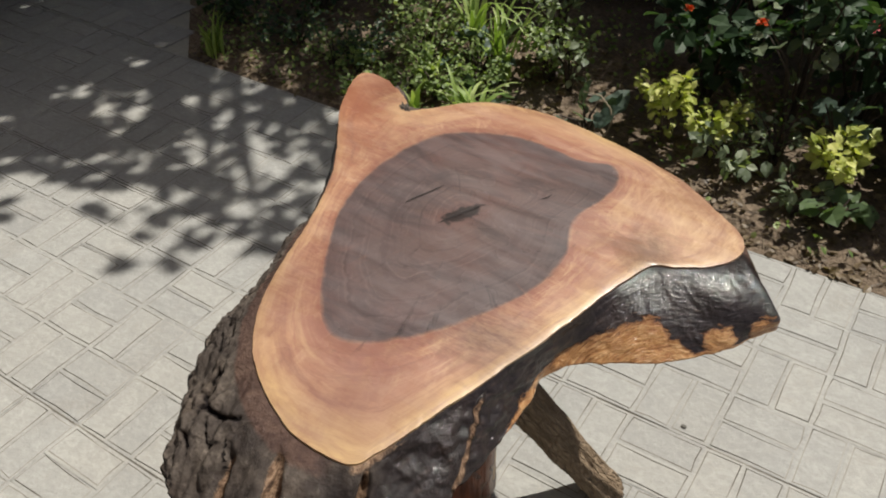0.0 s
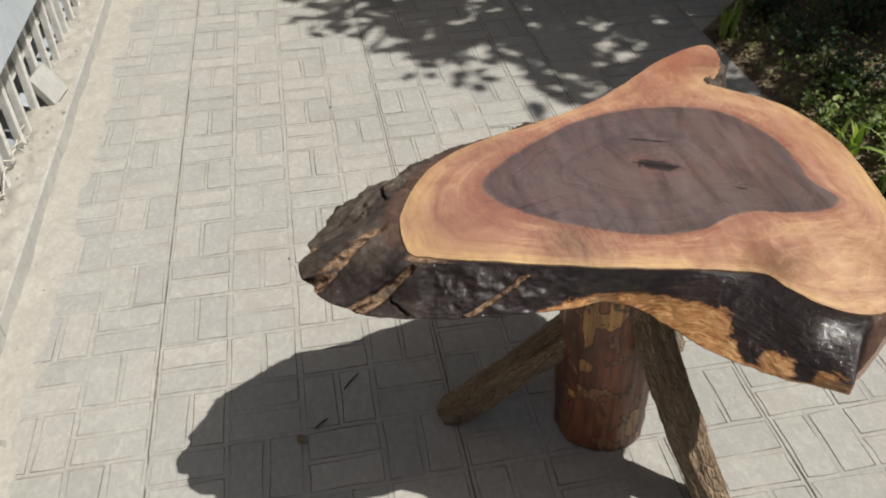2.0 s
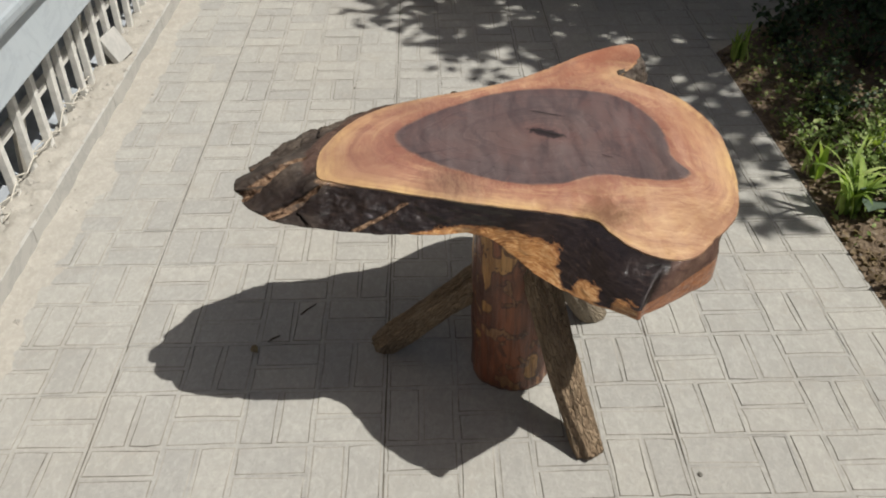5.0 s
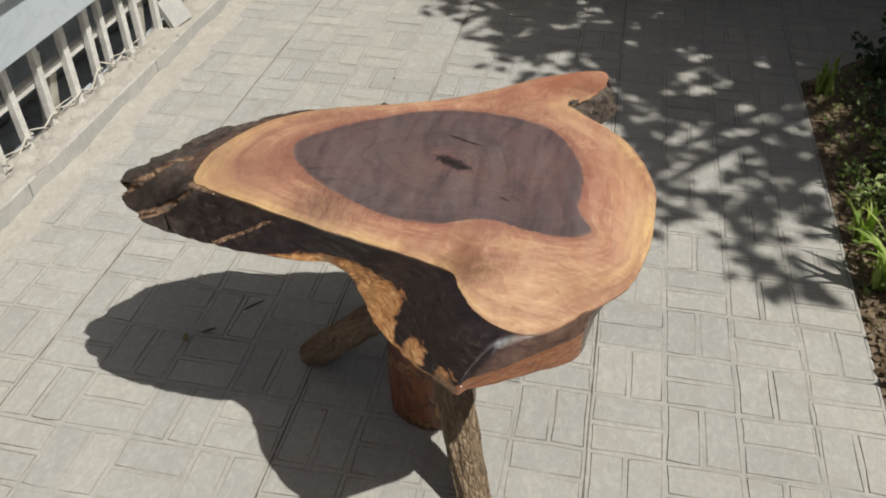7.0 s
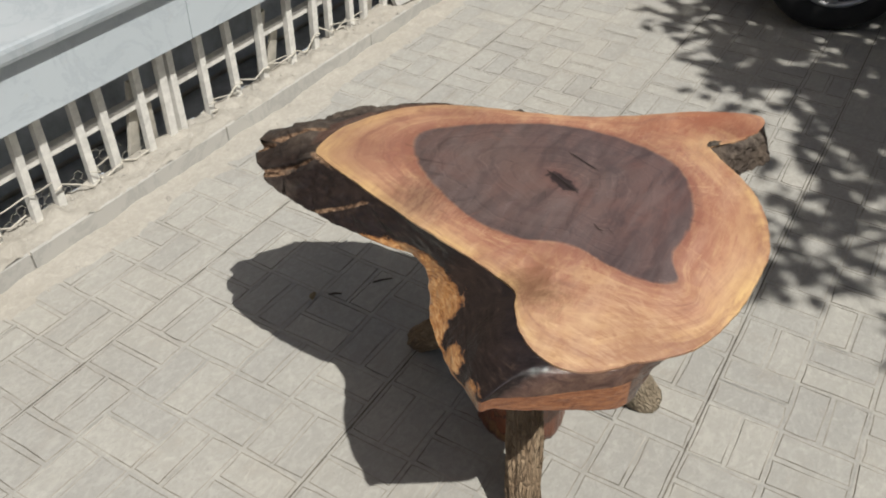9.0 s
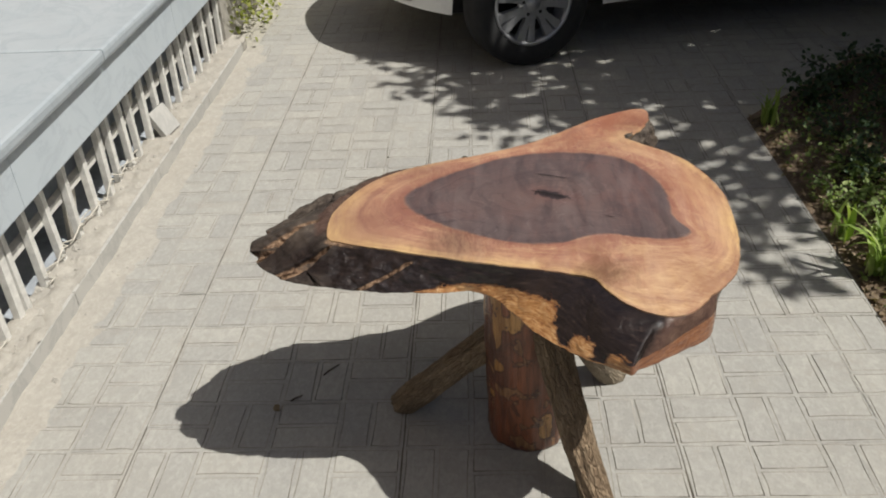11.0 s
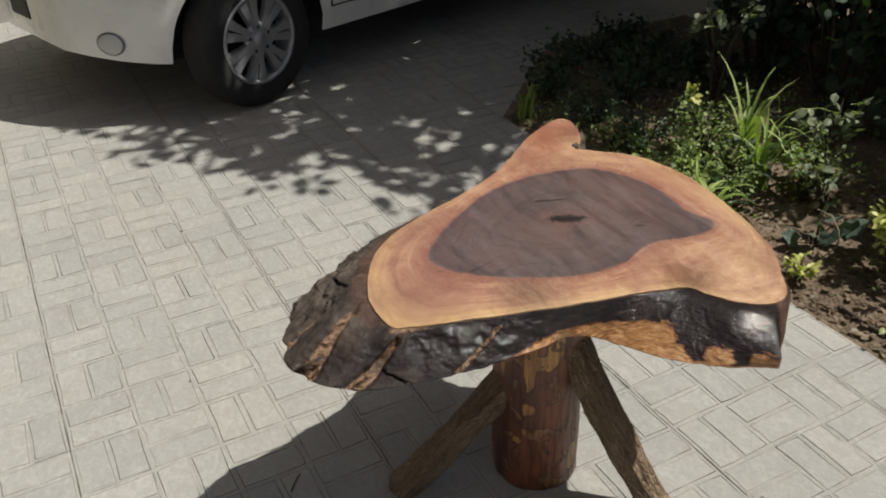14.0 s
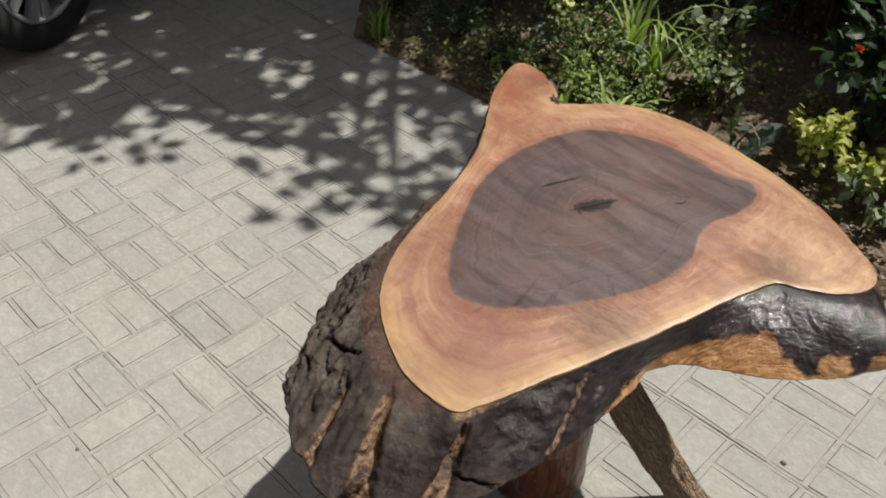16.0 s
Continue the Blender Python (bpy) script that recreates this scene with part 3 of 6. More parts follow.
def boxed(name, mat, parent, *dims, bevel=0.003, m=None, label=""):
    bm = bmesh.new()
    box(bm, *dims, bevel=bevel, m=m)
    return part(name, bm, mat, parent, label)


def tube(path, radii, sides=8, closed_ends=True):
    """Vertices and faces of a tube along a path."""
    vs, fs = [], []
    pts = [Vector(p) for p in path]
    for k, p in enumerate(pts):
        d = (pts[min(k + 1, len(pts) - 1)] - pts[max(k - 1, 0)]).normalized()
        a = d.orthogonal().normalized() if k == 0 else (a - d * a.dot(d)).normalized()
        b = d.cross(a)
        r = radii[k] if isinstance(radii, (list, tuple)) else radii
        for s in range(sides):
            w = 2 * math.pi * s / sides
            vs.append(p + (a * math.cos(w) + b * math.sin(w)) * r)
    for k in range(len(pts) - 1):
        for s in range(sides):
            q = (s + 1) % sides
            fs.append((k * sides + s, k * sides + q, (k + 1) * sides + q, (k + 1) * sides + s))
    if closed_ends:
        fs.append(tuple(range(sides))[::-1])
        fs.append(tuple((len(pts) - 1) * sides + s for s in range(sides)))
    return vs, fs


def lathe(profile, n=48, axis="x"):
    """A surface of revolution of (radius, along) about an axis."""
    vs, fs = [], []
    for r, h in profile:
        for k in range(n):
            w = 2 * math.pi * k / n
            vs.append((h, r * math.cos(w), r * math.sin(w)) if axis == "x" else (r * math.cos(w), r * math.sin(w), h))
    for i in range(len(profile) - 1):
        for k in range(n):
            q = (k + 1) % n
            fs.append((i * n + k, i * n + q, (i + 1) * n + q, (i + 1) * n + k))
    return vs, fs


def spline(pts, per):
    """A closed smooth curve through control points; per samples a control point."""
    p = np.array(pts, float)
    a, b, c = np.roll(p, 1, 0), np.roll(p, -1, 0), np.roll(p, -2, 0)
    out = []
    for i in range(len(p)):
        for k in range(per):
            t = k / per
            out.append(0.5 * (2 * p[i] + (b[i] - a[i]) * t + (2 * a[i] - 5 * p[i] + 4 * b[i] - c[i]) * t * t + (3 * p[i] - a[i] - 3 * b[i] + c[i]) * t ** 3))
    return np.array(out)


def fractal(v, octaves=4):
    return noise.fractal(Vector(v), 0.9, 2.1, octaves, noise_basis="PERLIN_ORIGINAL")


rng = random.Random(7)

# ---------------------------------------------------------------- ground and pavement
P = 0.18
BED_Y = 1.98


def in_bed(x, y):
    return y > BED_Y and y - BED_Y > -2.2 - x and x > -2.97


boxed("ground", GROUT, None, -40, 40, -40, 40, -0.5, -0.04, bevel=0)
tagged(bpy.data.objects["ground"], "dusty grey ground reaching out to the horizon", "ground", kind="structure")
pavement = boxed("pavement", GROUT, None, -5.4, 3.2, -0.62, 3.9, -0.039, -0.0042, bevel=0)
tagged(pavement, "pale grey stamped concrete paving in a basket weave pattern", "pavement", kind="structure")

# garden bed: one uneven sheet of soil
GX, GY = 120, 80
sv, sf = [], []
for j in range(GY + 1):
    for i in range(GX + 1):
        y = BED_Y + 0.002 + (j / GY) ** 1.4 * 4.0
        x0 = max(-2.98, -2.2 - (y - BED_Y))
        x = x0 + (i / GX) * (3.2 - x0)
        edge = min(1, (y - BED_Y) / 0.12, (x - x0) / 0.12 + 0.02)
        z = -0.014 + 0.03 * edge + edge * (0.022 * fractal((x * 4, y * 4, 3)) + 0.012 * fractal((x * 15, y * 15, 8)))
        sv.append((x, y, max(z, -0.0025)))
for j in range(GY):
    for i in range(GX):
        a = j * (GX + 1) + i
        sf.append((a, a + 1, a + GX + 2, a + GX + 1))
bed = mesh_ob("garden_bed_soil", sv, sf, SOIL, smooth=True)
tagged(bed, "dry brown crumbly soil of the planted garden bed", "soil", kind="structure")


def bed_z(x, y):
    edge = min(1, (y - BED_Y) / 0.12)
    return max(-0.0025, -0.014 + 0.03 * edge + edge * (0.022 * fractal((x * 4, y * 4, 3)) + 0.012 * fractal((x * 15, y * 15, 8))))


# ---------------------------------------------------------------- house side: kerb, barred basement window, marble ledge
kerb = boxed("kerb", PLASTER, None, -3.42, 3.2, -0.735, -0.60, -0.03, 0.066, bevel=0.006)
tagged(kerb, "low sandy mortar kerb below the barred basement window", "kerb", kind="structure")
kx = 1.6
lengths = (0.83, 0.77, 0.83, 0.9, 0.8, 0.75)
for w in lengths:
    bm = bmesh.new()
    box(bm, kx - w + 0.003, kx - 0.003, -0.6, -0.588, 0.0, 0.068, 0.002)
    part("skirting_slab", bm, MARBLE_GREY, kerb, "grey veined marble skirting slab")
    kx -= w
# rough mortar along the top and the foot of the kerb
for nm, y0, y1, z0, z1, amp in (("mortar_top", -0.738, -0.586, 0.064, 0.066, 0.026), ("mortar_fillet", -0.592, -0.46, 0.004, -0.0035, 0.008)):
    vs, fs = [], []
    M, W = 330, 9
    for i in range(M + 1):
        x = -3.42 + 6.6 * i / M
        for j in range(W + 1):
            t = j / W
            y = y0 + (y1 - y0) * t
            if nm == "mortar_top":
                k = 0.4 + 0.6 * math.sin(math.pi * t)
                drop = 0.0
                if j >= W - 1:
                    y += 0.006 * fractal((x * 14, 5, 1)) - 0.004
                    drop = 0.004 if j == W else 0.0
                z = z0 + (z1 - z0) * t + amp * k * (0.3 + fractal((x * 16, y * 16, 2))) + 0.009 * fractal((x * 40, y * 40, 7)) - drop
            else:
                lift = max(0.0, 0.002 + 0.03 * fractal((x * 3.1, 2, 4)))
                y += 0.06 * fractal((x * 3, 5, 1)) * t
                z = (z0 + lift) * (1 - t) ** 1.6 + (z1 - 0.0) * t + amp * (1 - t) * fractal((x * 16, y * 16, 2)) + 0.003 * fractal((x * 50, y * 50, 3)) * (1 - t) + (0.0045 * fractal((x * 9, y * 14, 5)) + 0.004) * math.sin(math.pi * t)
            vs.append((x, y, z))
    for i in range(M):
        for j in range(W):
            a = i * (W + 1) + j
            fs.append((a, a + W + 1, a + W + 2, a + 1))
    mesh_ob(nm, vs, fs, PLASTER, kerb, True, label="rough sandy mortar smeared along the kerb")

terrace = boxed("terrace_wall", WALL, None, -3.36, 3.2, -1.6, -1.02, -0.03, 0.6, bevel=0)
tagged(terrace, "pale rendered base wall behind the basement window", "wall", kind="structure")
boxed("window_recess", BASEMENT, terrace, -3.3, 3.2, -1.02, -1.0, 0.0, 0.41, bevel=0, label="dark basement behind the bars")
boxed("recess_floor", BASEMENT, terrace, -3.3, 3.2, -1.0, -0.736, -0.04, -0.02, bevel=0, label="dusty dark floor of the recess")
boxed("recess_end", PLASTER, terrace, -3.42, -3.30, -1.0, -0.68, 0.07, 0.41, bevel=0.004, label="mortared end of the recess")

ledge = new("marble_ledge")
tagged(ledge, "white marble clad ledge with a rounded nosing over the basement window", "ledge", kind="structure")
fx = 2.4
for w in (1.6, 1.59, 1.6, 1.0):
    bm = bmesh.new()
    box(bm, fx - w + 0.0015, fx - 0.0015, -0.655, -0.628, 0.412, 0.602, 0.002)
    part("fascia_slab", bm, MARBLE, ledge, "bluish white marble fascia slab")
    fx -= w
fx = 1.65
for w in (1.58, 1.6, 1.84):
    bm = bmesh.new()
    box(bm, fx - w + 0.0015, fx - 0.0015, -1.6, -0.598, 0.604, 0.652, 0.014)
    part("top_slab", bm, MARBLE_TOP, ledge, "white marble top slab with a rounded nosing")
    fx -= w
boxed("fascia_backing", WALL, ledge, -3.38, 3.2, -0.98, -0.657, 0.418, 0.602, bevel=0)

grille = new("window_grille")
tagged(grille, "white painted steel window bars with a cross rail", "window bars", kind="structure")
bars = [0.74, 0.60, 0.45, 0.31, 0.17, 0.02, -0.12, -0.21, -0.345, -0.44, -0.588, -0.69, -0.738, -0.879, -1.025, -1.18, -1.35, -1.50, -1.60, -1.75]
while bars[-1] > -3.15:
    bars.append(bars[-1] - rng.choice((0.145, 0.15, 0.1, 0.15)))
for x in bars:
    bm = bmesh.new()
    wdt = 0.0125 + rng.random() * 0.003
    box(bm, -wdt, wdt, -0.0125, 0.0125, 0.0, 0.362, 0.0015)
    bar = part("bar", bm, WHITE_PAINT, grille)
    bar.matrix_basis = pose(x, -0.708, 0.056, rng.uniform(-1.2, 1.2), rng.uniform(-1.5, 1.5), rng.uniform(-6, 6))
boxed("cross_rail", WHITE_PAINT, grille, -3.28, 1.6, -0.756, -0.724, 0.222, 0.252, bevel=0.002, label="white painted cross rail")

# cord tied from bar to bar, low down
xs = [b for b in bars if -1.95 < b < 0.7]
for seed, z0, chance in ((3, 0.098, 0.78), (8, 0.135, 0.42)):
    r5 = random.Random(seed)
    run, runs = [], []
    for a, b in zip(xs, xs[1:]):
        if r5.random() > chance:
            if len(run) > 3:
                runs.append(run)
            run = []
            continue
        za = z0 + r5.uniform(-0.03, 0.045)
        run.append((a + 0.02, -0.685, za))
        run.append((a - 0.004, -0.68 + r5.uniform(-0.01, 0.012), za + r5.uniform(-0.012, 0.012)))
        run.append((a - 0.02, -0.712, za - 0.006))
        run.append(((a + b) / 2 + r5.uniform(-0.02, 0.02), -0.715 + r5.uniform(-0.015, 0.02), za - r5.uniform(0.0, 0.035)))
    if len(run) > 3:
        runs.append(run)
    for run in runs:
        tail = Vector(run[-1])
        run.append(tuple(tail + Vector((-0.05, r5.uniform(0.0, 0.03), r5.uniform(-0.01, 0.04)))))
        cv, cf = tube(run, 0.0032 if seed == 3 else 0.0022, 6)
        cord = mesh_ob("cord", cv, cf, ROPE, smooth=True)
        tagged(cord, "dirty white cord wound round the feet of the window bars", "cord", group="cords on the bars")
for x, h, tw in ((-0.66, 0.28, 8), (-0.56, 0.34, -6), (-1.24, 0.34, 3), (-1.29, 0.27, -4), (-1.98, 0.34, 5)):
    b = boxed("loose_board", BOARD, None, -0.026, 0.026, -0.006, 0.006, 0, h, bevel=0.002)
    b.matrix_basis = pose(x, -0.785, -0.02, -8, tw, 10)
    tagged(b, "off-white board leaning behind the window bars", "board", group="boards behind the bars")
# netting of thin wire behind the feet of the bars
vs, fs = [], []
r6 = random.Random(61)
cell = 0.017
node = lambda i, j: (0.72 - 1.5 * cell * i, -0.748 - 0.012 * math.sin(i * 0.35), -0.012 + cell * math.sqrt(3) * (j + 0.5 * (i % 2)))
for i in range(52):
    for j in range(6):
        c = Vector(node(i, j))
        hexa = [c + Vector((cell * math.cos(math.radians(60 * k)), r6.uniform(-0.002, 0.002), cell * math.sin(math.radians(60 * k)))) for k in range(4)]
        if c.z > 0.12 + 0.03 * math.sin(i * 0.6) or r6.random() < 0.08:
            continue
        v, f = tube(hexa, 0.0008, 3, False)
        fs.extend(tuple(k + len(vs) for k in q) for q in f)
        vs.extend(v)
netting = mesh_ob("wire_netting", vs, fs, ROPE)
tagged(netting, "crumpled grey wire netting behind the window bars", "netting")
tile = boxed("marble_offcut", MARBLE_GREY, None, -0.06, 0.06, -0.014, 0.014, 0, 0.125, bevel=0.002)
tile.matrix_basis = pose(-2.07, -0.632, 0.075, 30, 4, -14)
tagged(tile, "white marble offcut leaning against the window bars", "stone slab")

# out of view; height and dark render are chosen to block sky and bounce
house = boxed("wall_house", BROWN_RENDER, None, -5.6, 3.2, -1.9, -1.6, -0.03, 5.6, bevel=0)
tagged(house, "unseen house wall above the marble ledge, tall and dull brown to cut fill light", "wall", kind="structure")
back = boxed("wall_back", WALL, None, -5.55, -5.2, -1.6, 6.0, -0.03, 2.4, bevel=0.01)
tagged(back, "pale rendered boundary wall behind the parked car", "wall", kind="structure")
lowwall = boxed("wall_low", PLASTER, None, -5.2, -3.44, -1.6, -0.74, -0.03, 0.32, bevel=0.015)
tagged(lowwall, "low mortared garden wall past the end of the ledge", "wall", kind="structure")


# ---------------------------------------------------------------- the slab table
def top_z(x, y):
    """Height of the slab's top, which droops towards the garden."""
    return 0.703 - 0.042 * (x - 0.06) + 0.016 * (y - 0.98) - 0.76 * max(0.0, y + 0.25 * x - 1.03) ** 2


RIM = [(-0.118, 0.430), (-0.205, 0.430), (-0.292, 0.470), (-0.345, 0.515), (-0.398, 0.595), (-0.435, 0.705), (-0.462, 0.795), (-0.510, 0.905),
       (-0.578, 1.0), (-0.625, 1.075), (-0.660, 1.163), (-0.645, 1.193), (-0.592, 1.189), (-0.541, 1.163), (-0.508, 1.122), (-0.458, 1.170),
       (-0.396, 1.252), (-0.303, 1.304), (-0.20, 1.312), (-0.077, 1.295), (0.015, 1.258), (0.087, 1.202), (0.149, 1.147), (0.169, 1.088),
       (0.152, 1.041), (0.10, 0.995), (0.062, 0.977), (0.036, 0.905), (0.005, 0.79), (-0.03, 0.665), (-0.062, 0.56), (-0.09, 0.47)]
FOOT = [(-0.058, 0.318), (-0.145, 0.25), (-0.281, 0.281), (-0.366, 0.353), (-0.438, 0.470), (-0.477, 0.62), (-0.503, 0.77), (-0.55, 0.90),
        (-0.60, 1.0), (-0.645, 1.08), (-0.675, 1.168), (-0.662, 1.212), (-0.622, 1.226), (-0.572, 1.208), (-0.522, 1.178), (-0.455, 1.196),
        (-0.39, 1.275), (-0.31, 1.30), (-0.215, 1.29), (-0.09, 1.255), (-0.002, 1.218), (0.106, 1.204), (0.174, 1.132), (0.247, 1.025),
        (0.225, 0.965), (0.19, 0.91), (0.13, 0.855), (0.06, 0.81), (0.01, 0.755), (0.008, 0.66), (0.003, 0.537), (-0.02, 0.41)]
LOW = [0.64, 0.65, 0.64, 0.635, 0.635, 0.635, 0.64, 0.64, 0.64, 0.64, 0.648, 0.658, 0.66, 0.66, 0.655, 0.645,
       0.64, 0.64, 0.64, 0.635, 0.63, 0.6, 0.61, 0.626, 0.628, 0.628, 0.63, 0.632, 0.634, 0.636, 0.638, 0.64]
HEART = [(-0.238, 0.588), (-0.187, 0.626), (-0.13, 0.697), (-0.07, 0.82), (-0.06, 0.918), (-0.088, 1.006), (-0.07, 1.09), (-0.074, 1.155),
         (-0.105, 1.198), (-0.157, 1.17), (-0.24, 1.172), (-0.325, 1.15), (-0.40, 1.095), (-0.432, 1.02), (-0.444, 0.935), (-0.432, 0.835),
         (-0.395, 0.75), (-0.335, 0.652), (-0.285, 0.598)]
PITH = np.array((-0.25, 0.92))
PER = 28
rim = spline(RIM, PER)
JAG = [0.0032 for i in range(32 * PER)]
NOTCH = [0.034 * max(0.0, 1 - abs(i / PER - 12.7) / 1.25) for i in range(32 * PER)]
rim = np.array([(x + j * fractal((x * 16, y * 16, 2.5)), y + j * fractal((x * 16, y * 16, 7.5))) for (x, y), j in zip(rim, JAG)])
away = rim - PITH
rim = rim + away / np.hypot(away[:, 0], away[:, 1])[:, None] * np.array([[j * (fractal((x * 30, y * 30, 1.5)) - 0.12)] for (x, y), j in zip(rim, NOTCH)])
foot = spline(FOOT, PER)
# the sharp corner of the sawn end, and the broken lip of the flare
for i in range(32 * PER):
    u = i / PER
    un = u if u > 16 else u + 32
    out = foot[i] - np.array((-0.2, 0.85))
    out = out / np.hypot(*out)
    foot[i] += out * 0.013 * math.exp(-((u - 23.1) / 0.16) ** 2)
    if 30.5 < un < 40:
        foot[i] += out * (0.005 if un < 33.5 else 0.003) * fractal((foot[i][0] * 26, foot[i][1] * 26, 3.1))
low = spline([(z, 0) for z in LOW], PER)[:, 0]
N = len(rim)
heart = spline(HEART, 24)
ha = np.arctan2(heart[:, 1] - PITH[1], heart[:, 0] - PITH[0])
hr = np.hypot(heart[:, 0] - PITH[0], heart[:, 1] - PITH[1])
order = np.argsort(ha)
ra = np.arctan2(rim[:, 1] - PITH[1], rim[:, 0] - PITH[0])
hrad = np.interp(ra, ha[order], hr[order], period=2 * math.pi)
hearty = PITH + np.stack((np.cos(ra), np.sin(ra)), 1) * hrad[:, None]

table = new("slab_table")
table.location = (0, 0, 0)
tagged(table, "varnished live-edge slab table on a log post and branch legs", "table")

# top: rings from the pith over the heartwood's edge to the rim
vs, fs, grain = [(PITH[0], PITH[1], top_z(*PITH))], [], [-1.0]
rings = [(k / 12 - 1) for k in range(1, 13)] + [k / 14 for k in range(1, 15)]
for g in rings:
    q = PITH + (hearty - PITH) * (1 + g) if g <= 0 else hearty + (rim - hearty) * g
    for x, y in q:
        d = 0.0012 * fractal((x * 11, y * 11, 4))
        vs.append((x, y, top_z(x, y) + d - (0.0012 if g > 0.99 else 0)))
        grain.append(g)
cen = rim.mean(0)
for k, (drop, out) in enumerate(((0.0012, 0.0), (0.004, 0.0006), (0.02, -0.012))):
    for x, y in rim:
        v = np.array((x, y)) - cen
        x2, y2 = np.array((x, y)) + v / np.hypot(*v) * out
        vs.append((x2, y2, top_z(x, y) - drop))
        grain.append(1.0)
R = len(rings) + 3
for s in range(N):
    fs.append((0, 1 + s, 1 + (s + 1) % N))
for r in range(R - 1):
    if r == len(rings) - 1:
        continue
    for s in range(N):
        q = (s + 1) % N
        a = 1 + r * N
        fs.append((a + s, a + N + s, a + N + q, a + q))
top = mesh_ob("tabletop", vs, [f[::-1] for f in fs], SLAB_TOP, table, True, label="glossy slab top, purple brown heartwood in orange sapwood")
at = top.data.attributes.new("grain", "FLOAT", "POINT")
at.data.foreach_set("value", grain)
# the direction from the pith, for marks that fan out from it
for nm, k in (("fan_x", 0), ("fan_y", 1)):
    at = top.data.attributes.new(nm, "FLOAT", "POINT")
    at.data.foreach_set("value", [(v[k] - PITH[k]) / max(0.004, math.hypot(v[0] - PITH[0], v[1] - PITH[1])) for v in vs])

# cracks and the dark pith mark on the top
for pts, w in ((((-0.229, 0.962), (-0.24, 0.94), (-0.252, 0.915), (-0.262, 0.895), (-0.27, 0.872)), 0.002), (((-0.347, 0.885), (-0.338, 0.91), (-0.325, 0.94), (-0.315, 0.965)), 0.0017),
               (((-0.16, 1.02), (-0.15, 1.035), (-0.148, 1.045)), 0.0013)):
    cv, cf = [], []
    n = 44
    pa = np.array(pts)
    ts = np.linspace(0, len(pts) - 1, n)
    px0 = np.interp(ts, range(len(pts)), pa[:, 0])
    py0 = np.interp(ts, range(len(pts)), pa[:, 1])
    for k in range(n):
        t = k / (n - 1)
        a, e = max(k - 1, 0), min(k + 1, n - 1)
        d = Vector((px0[e] - px0[a], py0[e] - py0[a])).normalized()
        for sg in (-1, 1):
            ww = w * (0.08 + math.sin(math.pi * t) ** 0.8) * (0.75 + 0.35 * fractal((t * 5 + 7 * sg, w * 900, sg * 3.7)))
            x, y = px0[k] - d.y * ww * sg, py0[k] + d.x * ww * sg
            cv.append((x, y, top_z(x, y) + 0.0014))
    for k in range(n - 1):
        f = (2 * k, 2 * k + 1, 2 * k + 3, 2 * k + 2)
        up = (Vector(cv[f[1]]) - Vector(cv[f[0]])).cross(Vector(cv[f[2]]) - Vector(cv[f[0]])).z > 0
        cf.append(f if up else f[::-1])
    mesh_ob("crack", cv, cf, CRACK, table, label="dark filled crack in the heartwood")

# bark grown into the top beside the tip
iv = [(-0.512, 1.127, top_z(-0.512, 1.127) + 0.002)]
for r in (0.55, 1.0):
    for k in range(36):
        a = 2 * math.pi * k / 36
        d = r * (1 + 0.9 * fractal((math.cos(a) * 1.7, math.sin(a) * 1.7, 4.4)))
        x = -0.512 + d * (0.017 * math.cos(a) * -0.76 + 0.009 * math.sin(a) * 0.65)
        y = 1.127 + d * (0.017 * math.cos(a) * 0.65 + 0.009 * math.sin(a) * 0.76)
        iv.append((x, y, top_z(x, y) + (0.0028 + 0.002 * fractal((x * 120, y * 120, 1)) if r < 1 else 0.0006)))
iff = [(0, 1 + (k + 1) % 36, 1 + k) for k in range(36)] + [(1 + k, 1 + (k + 1) % 36, 37 + (k + 1) % 36, 37 + k) for k in range(36)]
iff = [f if (Vector(iv[f[1]]) - Vector(iv[f[0]])).cross(Vector(iv[f[2]]) - Vector(iv[f[0]])).z > 0 else f[::-1] for f in iff]
mesh_ob("bark_inclusion", iv, iff, TRUNK_BARK, table, True, label="grey bark grown into the notch beside the tip")

# bark: rings from the rim down to the foot, then under the slab
S = 54
vs, fs = [], []
groove, dry, bare, along, down, dark, sawn, band = [], [], [], [], [], [], [], []
arc = np.cumsum(np.hypot(*(foot - np.roll(foot, 1, 0)).T))
tang = np.roll(foot, -1, 0) - np.roll(foot, 1, 0)
nrm = np.stack((-tang[:, 1], tang[:, 0]), 1) / np.hypot(tang[:, 0], tang[:, 1])[:, None]
if np.mean(np.sum(nrm * (foot - cen), 1)) < 0:
    nrm = -nrm
total = arc[-1]


def ramp01(x, a, b):
    t = max(0.0, min(1.0, (x - a) / (b - a)))
    return t * t * (3 - 2 * t)


def bare_wood(u, s):
    """Above 0.5 where the bark has come off the front edge."""
    v = 0.0
    if 25.0 < u < 29.6:
        t = (u - 25.25) / 4.1
        h = ramp01(t, -0.05, 0.22) * max(0.0, 1 - max(0.0, t)) ** 0.55
        v = max(v, 0.5 + (s - (1.02 - 0.7 * h)) * 1.7)
    v = max(v, 1.0 - 0.5 * math.hypot((u - 24.6) / 0.45, (s - 0.82) / 0.2))
    v = max(v, 1.0 - 0.5 * math.hypot((u - 23.4) / 0.42, (s - 0.9) / 0.3))
    v = max(v, 0.5 + (s - 0.95 + 0.25 * math.exp(-((u - 23.35) / 0.25) ** 2)) * 4 if 22.6 < u < 29 else 0)
    return max(0.0, min(1.0, v))


